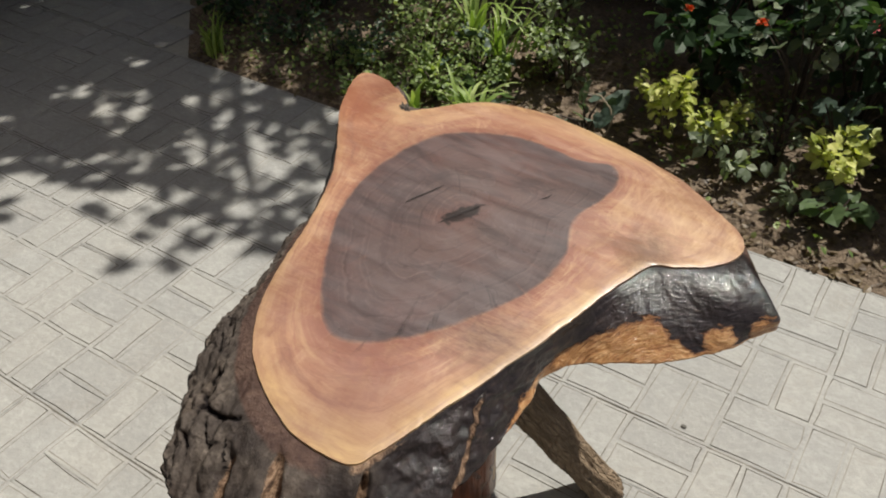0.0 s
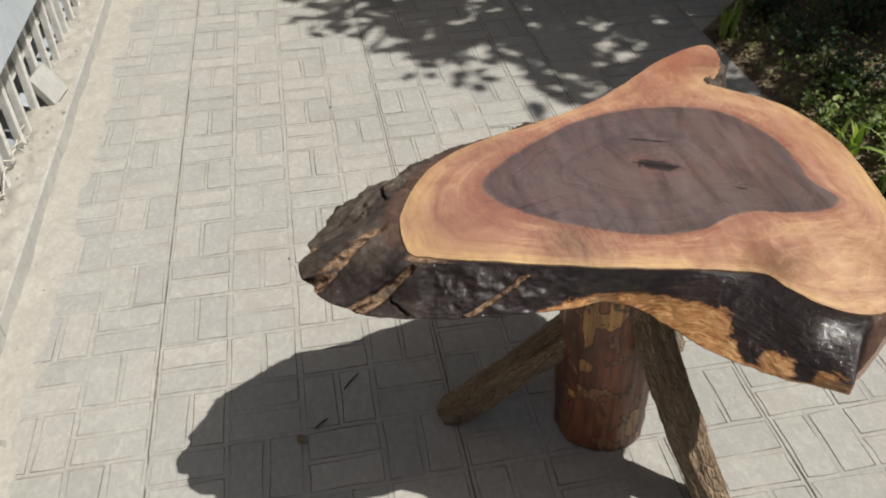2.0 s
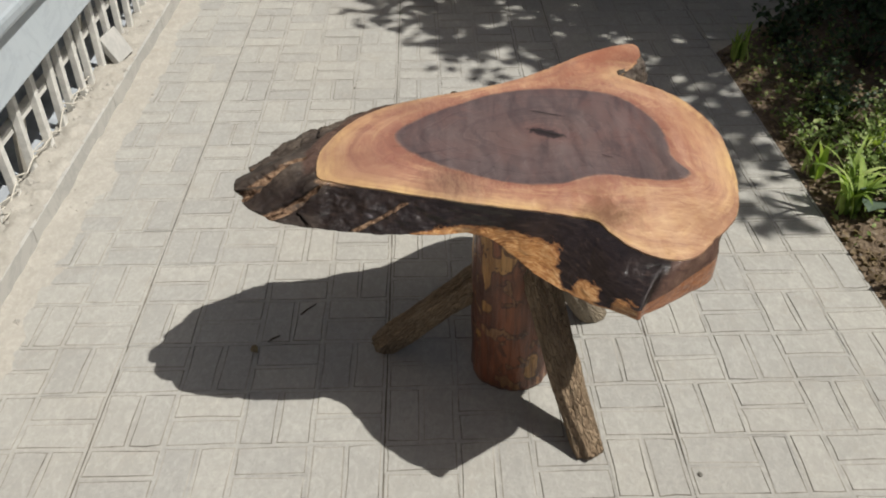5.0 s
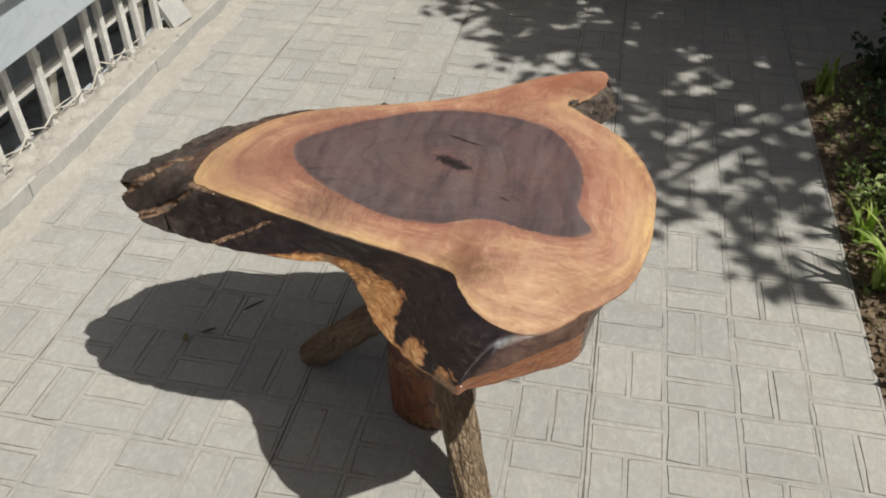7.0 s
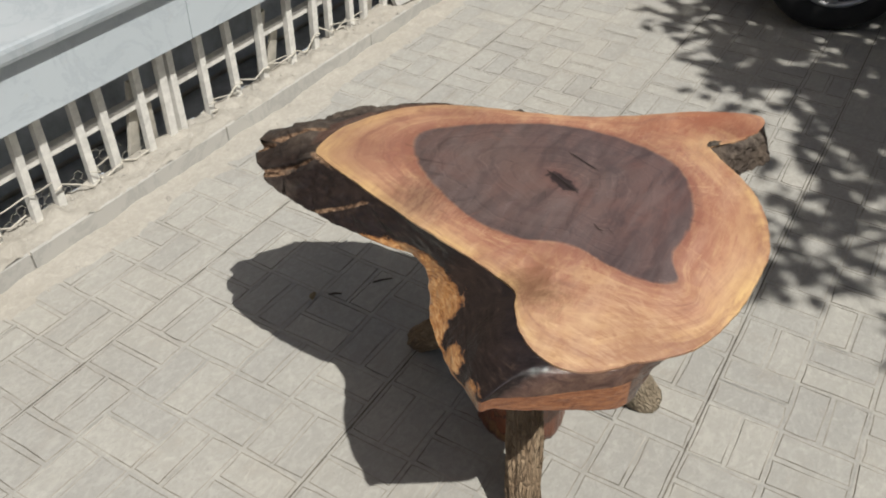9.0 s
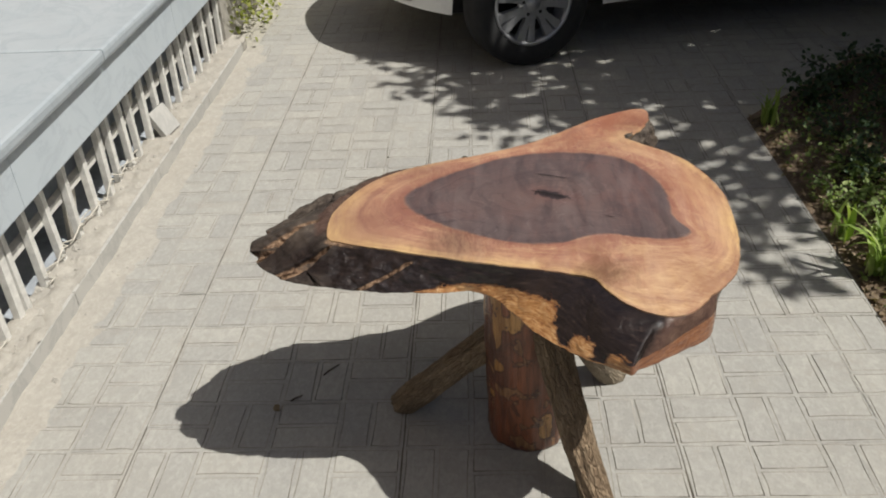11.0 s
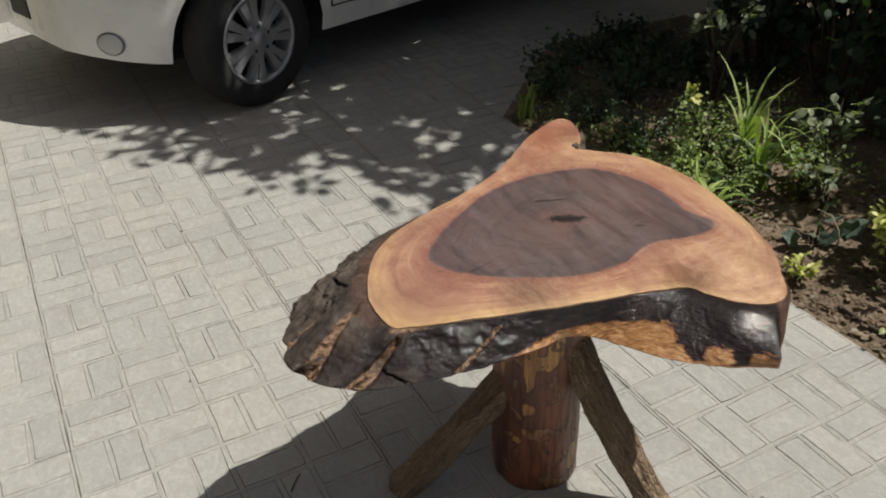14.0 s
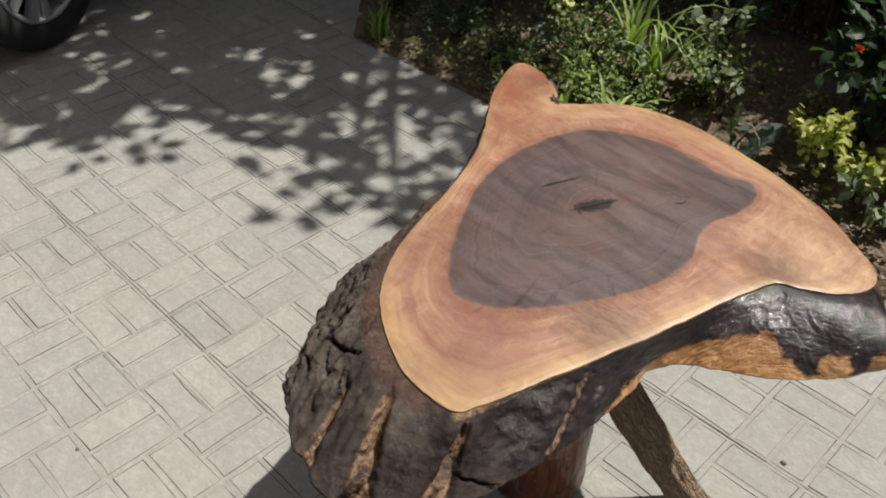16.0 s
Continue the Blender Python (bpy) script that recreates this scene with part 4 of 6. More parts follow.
# grooves between the fingers of the flaring bark: at the rim, at the foot, half width, depth, brown fibre
GROOVES = [(29.25, 30.25, 0.075, 0.5, 0.75, 0.1), (31.38, 31.93, 0.19, 0.85, 1.0, 0.0), (33.03, 32.76, 0.155, 0.85, 1.0, 0.04), (33.86, 33.52, 0.105, 0.75, 0.9, 0.3)]
# open cracks across the plates, their shade coloured in black: from, to (round the edge, down the flare), half width
CRACKS = [(31.5, 0.62, 31.05, 0.9, 0.028), (31.05, 0.9, 30.9, 1.0, 0.03), (35.1, 0.53, 34.3, 0.32, 0.03), (34.3, 0.32, 33.92, 0.2, 0.024), (34.35, 0.33, 34.2, 0.5, 0.022), (33.95, 0.36, 33.75, 0.5, 0.02),
          (36.3, 0.5, 35.7, 0.42, 0.026), (36.0, 0.2, 35.5, 0.26, 0.018), (34.9, 0.75, 34.5, 0.68, 0.024), (30.5, 0.7, 30.25, 0.95, 0.02), (37.2, 0.35, 36.6, 0.5, 0.022)]
for k in range(S + 1):
    s = k / S
    for i in range(N):
        u = i / PER
        un = u if u > 16 else u + 32
        f = ramp01(un, 29.3, 31.4) * (1 - ramp01(un, 37.5, 39.5))
        rough = ramp01(un, 33.1, 34.8) * (1 - ramp01(un, 41.5, 43.5))
        knob = ramp01(un, 43.4, 43.8) * (1 - ramp01(un, 47.2, 47.8))
        sb = 0.27 + 0.43 * ramp01(u, 21.0, 23.6)
        bulge = ramp01(u, 20.0, 21.2) * (1 - ramp01(u, 25.6, 28.2))
        e = 0.8 * f + (1 - f) * (0.9 - 0.28 * bulge - 0.2 * math.exp(-((u - 24.0) / 0.9) ** 2))
        e += (0.3 - e) * ramp01(u, 11.9, 12.5) * (1 - ramp01(u, 15.1, 15.7))
        w = s ** e if s > 0 else 0
        cutting = ramp01(u, 20.5, 21.0) * (1 - ramp01(u, 23.0, 24.2))
        w += (min(1.0, (s / sb)) ** (0.8 - 0.3 * ramp01(u, 22.0, 23.2)) - 0.02 * max(0.0, s - sb) - w) * cutting
        p = rim[i] + (foot[i] - rim[i]) * w
        zt = top_z(*rim[i]) - 0.004
        z = zt + (low[i] - zt) * s
        x, y = p
        al = arc[i] if arc[i] < total * 0.5 else arc[i] - total
        cut, tan_fibre = 0.0, 0.0
        for u0, u1, hw, dp, tn, begin in GROOVES:
            c = u0 + (u1 - u0) * s + 0.035 * fractal((s * 3.5, u0 * 3, 0)) + 0.015 * fractal((s * 12, u0 * 3, 2))
            d = (un - c) / (hw * (0.6 + 0.5 * s) * (1 + 0.25 * fractal((s * 7, u0 * 5, 6))))
            if abs(d) < 3:
                bite = math.exp(-d ** 4 * 0.9) * ramp01(s, begin, begin + 0.14)
                cut = max(cut, dp * bite)
                tan_fibre = max(tan_fibre, tn * bite)
        lump = fractal((al * 8, s * 1.2, 1.7), 4)
        chip = fractal((x * 50, y * 50, z * 50), 3)
        fold = fractal((al * 22 + s * 1.5, s * 2.2 - al * 6, 4), 3)
        # cracks between the plates of the old bark
        dists, _ = noise.voronoi(Vector((al * 11 + 0.35 * fold, s * 2.0 + 0.5 * lump, 0.3)))
        split = max(0.0, 1 - (dists[1] - dists[0]) / 0.13) * rough * ramp01(s, 0.12, 0.3)
        grit = fractal((al * 60, s * 9, 3.3), 3)
        gash = 0.0
        for ua, sa, ub, sb2, hw in CRACKS:
            if min(ua, ub) - 0.2 < un < max(ua, ub) + 0.2:
                ex, ey = ub - ua, (sb2 - sa) * 1.2
                px2, py2 = un - ua + 0.06 * fold, (s - sa + 0.035 * lump) * 1.2
                tt = max(0.0, min(1.0, (px2 * ex + py2 * ey) / (ex * ex + ey * ey)))
                gash = max(gash, 1 - math.hypot(px2 - ex * tt, py2 - ey * tt) / (hw * 1.0))
        gash = max(0.0, gash) ** 0.6 * f
        # ledges where one plate of old bark ends above the next
        step = (s * 4.2 + 1.5 * lump + 0.5 * fold + al * 3.0) % 1.0
        ledge_h = (0.006 * (step - 0.5) if step < 0.86 else 0.006 * (0.36 - (step - 0.86) / 0.14 * 0.86)) * rough * ramp01(s, 0.25, 0.45) * (0.4 + 0.6 * ramp01(lump, -0.2, 0.3))
        lip = rough * ramp01(step, 0.84, 0.93) * ramp01(s, 0.25, 0.45)
        amp = f * (0.002 + 0.010 * lump - 0.02 * cut * (1 - 0.45 * ramp01(s, 0.85, 1.0)) - 0.007 * split * (1 - ramp01(s, 0.75, 0.95)) + 0.0022 * grit * rough + 0.0045 * grit * tan_fibre - 0.009 * gash + ledge_h) + (1 - f) * (0.004 * lump + 0.003 * fold + 0.0008 * chip - 0.006 * split) + 0.007 * chip * knob
        amp += 0.004 * fold * ramp01(un, 27.5, 29) * (1 - ramp01(un, 30.4, 31.4))
        fade = min(1, s * 5)
        fade *= 1 - 0.75 * cutting
        vs.append((x + nrm[i][0] * amp * fade, y + nrm[i][1] * amp * fade, z + amp * 0.9 * f * fade + 0.003 * fractal((al * 18, 3, s * 2)) * s))
        near_rim = (1 - ramp01(s, 0.03, 0.12)) * f * 0.55 * (1 - ramp01(un, 31.6, 32.4))
        band.append((1 - ramp01(s + 0.05 * lump, 0.06, 0.2)) * ramp01(un, 31.9, 33.0) * (1 - ramp01(un, 41.0, 42.5)))
        brown = ramp01(u, 19.6, 20.6) * (1 - ramp01(u, 22.4, 23.3))
        groove.append(max(0.0, min(1.0, max(tan_fibre + 0.2 * grit * tan_fibre, near_rim))))
        band[-1] = max(band[-1], 0.75 * brown)
        dry.append(max(0.0, min(1.0, 0.6 * f + 0.38 * rough + knob + 0.25 * lump * f)))
        bare.append(bare_wood(u, s))
        sawn.append(max(0.0, min(1.0, 0.5 + (s - sb) * 6, 0.5 + (23.15 - u) * 3, 0.5 + (u - 21.0) * 3)) if 20.5 < u < 23.6 else 0.0)
        along.append(al)
        down.append(s * max(0.05, math.hypot(*(foot[i] - rim[i]))))
        # mask of the painted shade: splits, gashes, ledge lips and deep grooves
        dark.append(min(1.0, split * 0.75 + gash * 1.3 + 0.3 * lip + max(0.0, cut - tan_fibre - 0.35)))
for k, (sc, dz) in enumerate(((0.9, 0.006), (0.6, 0.012), (0.25, 0.012))):
    for i in range(N):
        x, y = cen + (foot[i] - cen) * sc
        vs.append((x, y, low[i] + dz + 0.008 * fractal((x * 12, y * 12, 2))))
vs.append((cen[0], cen[1], 0.65))
for r in range(S + 3):
    for i in range(N):
        q = (i + 1) % N
        fs.append((r * N + i, r * N + q, (r + 1) * N + q, (r + 1) * N + i))
last = (S + 3) * N
for i in range(N):
    fs.append((last + i, last + (i + 1) % N, len(vs) - 1))
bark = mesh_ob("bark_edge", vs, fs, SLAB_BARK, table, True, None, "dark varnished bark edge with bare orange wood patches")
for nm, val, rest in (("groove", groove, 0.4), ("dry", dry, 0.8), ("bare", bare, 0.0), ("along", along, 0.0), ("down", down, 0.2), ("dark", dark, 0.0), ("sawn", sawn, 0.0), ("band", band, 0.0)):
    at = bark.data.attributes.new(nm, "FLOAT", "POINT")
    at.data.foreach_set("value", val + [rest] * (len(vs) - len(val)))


def log(name, a, b, r0, r1, mat, seed, amp, freq, label, end=None, bow=0.0, ridged=True):
    """A rough round log from a to b."""
    a, b = Vector(a), Vector(b)
    d = (b - a).normalized()
    q = d.to_track_quat("Z", "Y")
    L = (b - a).length
    n, m = 84, 60
    vs, fs, slots = [], [], []
    for k in range(m + 1):
        t = k / m
        for i in range(n):
            w = 2 * math.pi * i / n
            c, s = math.cos(w), math.sin(w)
            r = r0 + (r1 - r0) * t
            r += amp * (fractal((c * freq + seed, s * freq, t * L * freq * 2.2), 4)) + amp * 0.5 * (fractal((c * freq * 3.2, s * freq * 3.2 + seed, t * L * 6), 3))
            r -= amp * 0.3 * max(0.0, 1 - 3.2 * abs(fractal((c * freq * 1.5 + seed, s * freq * 1.5, t * L * 3.5), 3))) if ridged else 0
            r += r * 0.06 * noise.noise((c * 0.9 + seed, s * 0.9, t * 2))
            if k in (0, m):
                r *= 0.985
            vs.append((c * r + bow * math.sin(math.pi * t), s * r, t * L))
    for k in range(m):
        for i in range(n):
            j = (i + 1) % n
            fs.append((k * n + i, k * n + j, (k + 1) * n + j, (k + 1) * n + i))
            slots.append(0)
    fs.append(tuple(range(n))[::-1])
    fs.append(tuple(m * n + i for i in range(n)))
    slots += [1, 1]
    ob = mesh_ob(name, vs, fs, [mat, end or mat], table, True, slots, label)
    for poly in ob.data.polygons[-2:]:
        poly.use_smooth = False
    ob.matrix_basis = Matrix.Translation(a) @ q.to_matrix().to_4x4()
    return ob


post = log("post", (-0.268, 0.873, 0.002), (-0.258, 0.868, 0.668), 0.106, 0.109, POST_WOOD, 3.0, 0.004, 3.2, "peeled red-brown varnished log post with orange patches", CUT_WOOD, 0.0, False)
# bare tongues and patches of the post: bearing, height, half width in degrees, half height
PEEL = ((-48, 0.56, 10, 0.12), (-44, 0.40, 7, 0.09), (-14, 0.46, 9, 0.045), (-31, 0.41, 14, 0.02), (-85, 0.5, 9, 0.16), (48, 0.5, 12, 0.14), (-47, 0.27, 9, 0.022),
        (-60, 0.165, 8, 0.014), (24, 0.08, 9, 0.04), (100, 0.42, 14, 0.2), (160, 0.5, 16, 0.15), (205, 0.35, 10, 0.12), (240, 0.5, 14, 0.16))
peel = []
for v in post.data.vertices:
    q = post.matrix_basis @ v.co
    az = math.degrees(math.atan2(q.y - 0.871, q.x + 0.265))
    peel.append(max(0.0, max(1 - 0.5 * math.hypot(((az - A + 180) % 360 - 180) / da, (q.z - Z) / dz) for A, Z, da, dz in PEEL)))
post.data.attributes.new("peel", "FLOAT", "POINT").data.foreach_set("value", peel)
log("leg", (0.043, 1.035, 0.0), (-0.20, 0.905, 0.43), 0.037, 0.042, LEG_BARK, 11.0, 0.006, 3.0, "rough barked branch leg", LEG_END, 0.008)
log("leg", (-0.345, 0.525, 0.0), (-0.268, 0.80, 0.315), 0.038, 0.038, LEG_BARK, 23.0, 0.007, 3.0, "rough barked branch leg", LEG_END, -0.006)
log("leg", (-0.462, 1.125, 0.0), (-0.30, 0.93, 0.40), 0.045, 0.042, LEG_PALE, 37.0, 0.003, 2.0, "smooth pale branch leg", LEG_END, 0.0)
for ob in [o for o in table.children if o.name.startswith("leg")]:
    # saw the foot level with the ground
    me = ob.data
    m = ob.matrix_basis
    inv = m.inverted()
    for v in me.vertices:
        wv = m @ v.co
        if wv.z < 0.0:
            wv.z = 0.0
            v.co = inv @ wv


# ---------------------------------------------------------------- parked car
car = new("parked_car")
car.matrix_basis = pose(-2.93, 1.06, 0.0, 0, 0, 17)
tagged(car, "white parked car with grey alloy wheels, half in tree shade", "car")
CW, WB, ZW, AR = 0.875, 2.62, 0.335, 0.40
CX = -0.015 - CW


def car_half(y):
    """Half the body's width at y; the nose is at -0.86."""
    if y < 0.1:
        t = (0.1 - y) / 0.82
        return CW * math.sqrt(max(0.0, 1 - 0.86 * t ** 2.6))
    if y > 2.6:
        t = (y - 2.6) / 0.95
        return CW * math.sqrt(max(0.0, 1 - 0.5 * t ** 3))
    return CW


def car_low(y):
    z = 0.276 + 0.07 * max(0, min(1, (-0.3 - y) / 0.45)) ** 1.5
    for c in (0.0, WB):
        if abs(y - c) < AR:
            z = max(z, ZW + math.sqrt(AR * AR - (y - c) ** 2))
    return z


def car_top(y):
    if y < 0.55:
        return 0.70 + 0.26 * math.sin(min(1, (y + 0.72) / 1.27) * math.pi / 2)
    return 0.97 if y < 2.9 else 0.97 - 0.1 * (y - 2.9)


ys = sorted(set([round(-0.72 + 0.02 * k, 3) for k in range(215)] + [-AR + 0.001, AR - 0.001, WB - AR + 0.001, WB + AR - 0.001]))
K = 14
for side in (1, -1):
    vs, fs = [], []
    for y in ys:
        h, z0, z1 = car_half(y), car_low(y), car_top(y)
        for k in range(K + 1):
            t = k / K
            z = z0 + (z1 - z0) * t
            tuck = 0.05 * max(0, (0.5 - z) / 0.2) ** 2 * 0.5 + 0.07 * max(0, (t - 0.6) / 0.4) ** 2
            vs.append((CX + side * (h - tuck), y, z))
        vs.append((CX + side * max(0, h - 0.2), y, z1 + 0.03))
        vs.append((CX, y, z1 + 0.045))
    W = K + 3
    for i in range(len(ys) - 1):
        for k in range(W - 1):
            a = i * W + k
            f = (a, a + 1, a + W + 1, a + W)
            fs.append(f if side > 0 else f[::-1])
    for base, flip in ((0, side < 0), ((len(ys) - 1) * W, side > 0)):
        n0 = len(vs)
        for k in range(W):
            vs.append((CX, vs[base + k][1], vs[base + k][2]))
        for k in range(W - 1):
            f = (base + k, base + k + 1, n0 + k + 1, n0 + k)
            fs.append(f if flip else f[::-1])
    mesh_ob("body_side", vs, fs, CAR_PAINT, car, True, label="white painted bodywork")
# cabin
cab = [(0.5, 0.96), (1.2, 1.42), (1.5, 1.47), (2.3, 1.45), (3.1, 0.98)]
vs, fs = [], []
for y, z in cab:
    for sx, zz in ((-1, 0.96), (-0.78 if z > 1 else -0.9, z), (0.78 if z > 1 else 0.9, z), (1, 0.96)):
        vs.append((CX + sx * (CW - 0.08), y, zz))
for i in range(len(cab) - 1):
    for k in range(3):
        a = i * 4 + k
        fs.append((a, a + 1, a + 5, a + 4))
mesh_ob("cabin", vs, fs, DARK_GLASS, car, label="dark tinted glass cabin")
vs = [(CX + sx * (CW - 0.08) * 0.8, y, z + 0.012) for y, z in cab[1:4] for sx in (-1, -0.4, 0.4, 1)]
mesh_ob("roof", vs, [(i * 4 + k, i * 4 + k + 1, i * 4 + k + 5, i * 4 + k + 4) for i in range(2) for k in range(3)], CAR_PAINT, car, label="white roof panel")
boxed("wheel_well", BLACK, car, CX - 0.8, CX + 0.62, -0.45, 0.5, 0.3, 0.78, bevel=0.03, label="black wheel well lining")
boxed("underbody", BLACK, car, CX - 0.6, CX + 0.6, -0.42, 3.2, 0.24, 0.6, bevel=0.03, label="black underbody")
for y0, y1 in ((0.46, 1.5), (1.51, 2.2)):
    vs, fs = [], []
    for i in range(11):
        y = y0 + (y1 - y0) * i / 10
        for k in range(8):
            z = 0.40 + 0.5 * k / 7
            t = (z - 0.315) / 0.655
            tuck = 0.025 * max(0, (0.5 - z) / 0.2) ** 2 + 0.07 * max(0, (t - 0.6) / 0.4) ** 2
            vs.append((CX + CW - tuck + 0.004, y, z))
    for i in range(10):
        for k in range(7):
            a = i * 8 + k
            fs.append((a, a + 1, a + 9, a + 8))
    d = mesh_ob("door", vs, fs, CAR_PAINT, car, True, label="white painted door panel")
    boxed("door_gap", BLACK, d, CX + CW - 0.01, CX + CW + 0.0025, y0 - 0.007, y0 - 0.001, 0.395, 0.9, bevel=0)
    boxed("door_gap", BLACK, d, CX + CW - 0.012, CX + CW - 0.002, y0, y1, 0.392, 0.399, bevel=0)
# fog lamp, head lamp and grille opening on the nose
for nm, y, z, ry, rz, mat, lab in (("fog_lamp", -0.60, 0.395, 0.07, 0.055, LAMP_GLASS, "oval fog lamp cover"), ("head_lamp", -0.46, 0.66, 0.16, 0.06, LAMP_GLASS, "clear head lamp")):
    h = car_half(y)
    tang2 = Vector((car_half(y + 0.03) - car_half(y - 0.03), 0.06, 0)).normalized()
    out = Vector((tang2.y, -tang2.x, 0))
    vs, fs = [], []
    c = Vector((CX + h, y, z))
    for r, lift in ((1.0, 0.003), (0.86, 0.009), (0.4, 0.013), (0.0, 0.014)):
        for k in range(28):
            w = 2 * math.pi * k / 28
            yy = y + ry * r * math.cos(w) * tang2.y
            vs.append(Vector((CX + car_half(yy), yy, z + rz * r * math.sin(w))) + out * lift)
    for i in range(3):
        for k in range(28):
            q = (k + 1) % 28
            fs.append((i * 28 + k, i * 28 + q, (i + 1) * 28 + q, (i + 1) * 28 + k))
    ob = mesh_ob(nm, vs, fs, mat, car, True, label=lab)
    mesh_ob("lamp_rim", [v * 1 for v in vs[:56]], [((k, (k + 1) % 28, 28 + (k + 1) % 28, 28 + k)) for k in range(28)], ALLOY, ob)
boxed("lower_grille", BLACK, car, CX - 0.22, CX + 0.0, -0.726, -0.69, 0.42, 0.52, bevel=0.01, label="black lower grille")


def wheel(x, y, turn, mirror):
    w = new("wheel")
    w.parent = car
    w.matrix_basis = pose(x, y, ZW, 0, 0, turn + (180 if mirror else 0))
    prof = [(0.205, -0.19), (0.27, -0.2), (0.318, -0.19), (0.333, -0.16), (0.335, -0.1), (0.333, -0.04), (0.318, -0.012), (0.28, 0.0), (0.235, -0.004), (0.218, -0.014)]
    v, f = lathe(prof, 64)
    mesh_ob("tyre", v, f, RUBBER, w, True, label="dusty black tyre")
    v, f = lathe([(0.221, -0.012), (0.216, -0.004), (0.205, -0.006), (0.196, -0.03), (0.19, -0.16), (0.0, -0.17)], 64)
    rimob = mesh_ob("rim", v, f, ALLOY, w, True, label="grey alloy rim")
    for k in range(7):
        for off in (-0.16, 0.16):
            a = 2 * math.pi * k / 7 + off
            b = 2 * math.pi * k / 7 + off * 0.9
            pts = []
            for r, ang, dep, wd in ((0.06, b, -0.012, 0.015), (0.125, (a + b) / 2, -0.013, 0.016), (0.2, a, -0.012, 0.024)):
                c, s = math.cos(ang), math.sin(ang)
                for q in (-1, 1):
                    pts.append((dep, r * c - s * wd * q, r * s + c * wd * q))
                    pts.append((dep - 0.03, r * c - s * wd * q * 1.2, r * s + c * wd * q * 1.2))
            ff = []
            for i in range(2):
                o = i * 4
                ff += [(o, o + 2, o + 6, o + 4), (o, o + 4, o + 5, o + 1), (o + 2, o + 3, o + 7, o + 6)]
            mesh_ob("spoke", pts, ff, ALLOY, rimob)
    v, f = lathe([(0.085, -0.03), (0.082, -0.013), (0.045, -0.012), (0.032, -0.011), (0.03, -0.006), (0.0, -0.005)], 32)
    mesh_ob("hub_cap", v, f, ALLOY, rimob, True)
    for k in range(5):
        a = 2 * math.pi * (k + 0.3) / 5
        v, f = lathe([(0.009, -0.03), (0.009, -0.012), (0.005, -0.01), (0.0, -0.01)], 10)
        mesh_ob("lug_nut", [(q[0], q[1] + 0.06 * math.cos(a), q[2] + 0.06 * math.sin(a)) for q in v], f, BLACK, rimob)
    v, f = lathe([(0.188, -0.11), (0.0, -0.11)], 40)
    mesh_ob("brake_disc", v, f, BLACK, rimob)
    return w


wheel(0.0, 0.0, 6, False)
wheel(-0.01, WB, 0, False)
wheel(CX * 2, 0.0, 6, True)
wheel(CX * 2 + 0.01, WB, 0, True)

# ---------------------------------------------------------------- plants
OVAL = (np.array([(0, 0, 0), (0.29, 0.25, 0.07), (0.33, 0.6, 0.06), (0, 1, -0.08), (-0.33, 0.6, 0.06), (-0.29, 0.25, 0.07), (0, 0.33, 0), (0, 0.66, 0)], float),
        [(0, 1, 6), (1, 2, 7, 6), (2, 3, 7), (0, 6, 5), (5, 6, 7, 4), (4, 7, 3)])
LOBED = (np.array([(0, 0, 0), (0.32, -0.12, 0.06), (0.5, 0.25, 0.08), (0.4, 0.5, 0.02), (0.3, 0.72, 0.04), (0, 1, -0.1), (-0.3, 0.72, 0.04), (-0.4, 0.5, 0.02), (-0.5, 0.25, 0.08),
                   (-0.32, -0.12, 0.06), (0, 0.3, -0.02), (0, 0.65, -0.03)], float),
         [(0, 1, 2, 10), (2, 3, 10), (3, 4, 11, 10), (4, 5, 11), (0, 10, 8, 9), (8, 10, 7), (7, 10, 11, 6), (6, 11, 5)])


def foliage(name, shape, places, mat, parent=None, label=""):
    """One mesh of many leaves; places: position, direction, size."""
    tv, tf = shape
    V, F = [], []
    for p, d, size in places:
        d = Vector(d).normalized()
        side = d.cross(Vector((0, 0, 1)))
        side = side.normalized() if side.length > 0.05 else Vector((1, 0, 0))
        roll = rng.uniform(-0.7, 0.7)
        up = side.cross(d)
        side, up = side * math.cos(roll) + up * math.sin(roll), up * math.cos(roll) - side * math.sin(roll)
        m = np.array((side, d, up)) * size
        o = len(V)
        V.extend((tv @ m + np.array(p)).tolist())
        F.extend(tuple(o + i for i in f) for f in tf)
    return mesh_ob(name, V, F, mat, parent, False, label=label)


def sphere_dir(up=0.0):
    while True:
        v = Vector((rng.uniform(-1, 1), rng.uniform(-1, 1), rng.uniform(-1, 1)))
        if 0.05 < v.length < 1:
            return (v.normalized() + Vector((0, 0, up))).normalized()


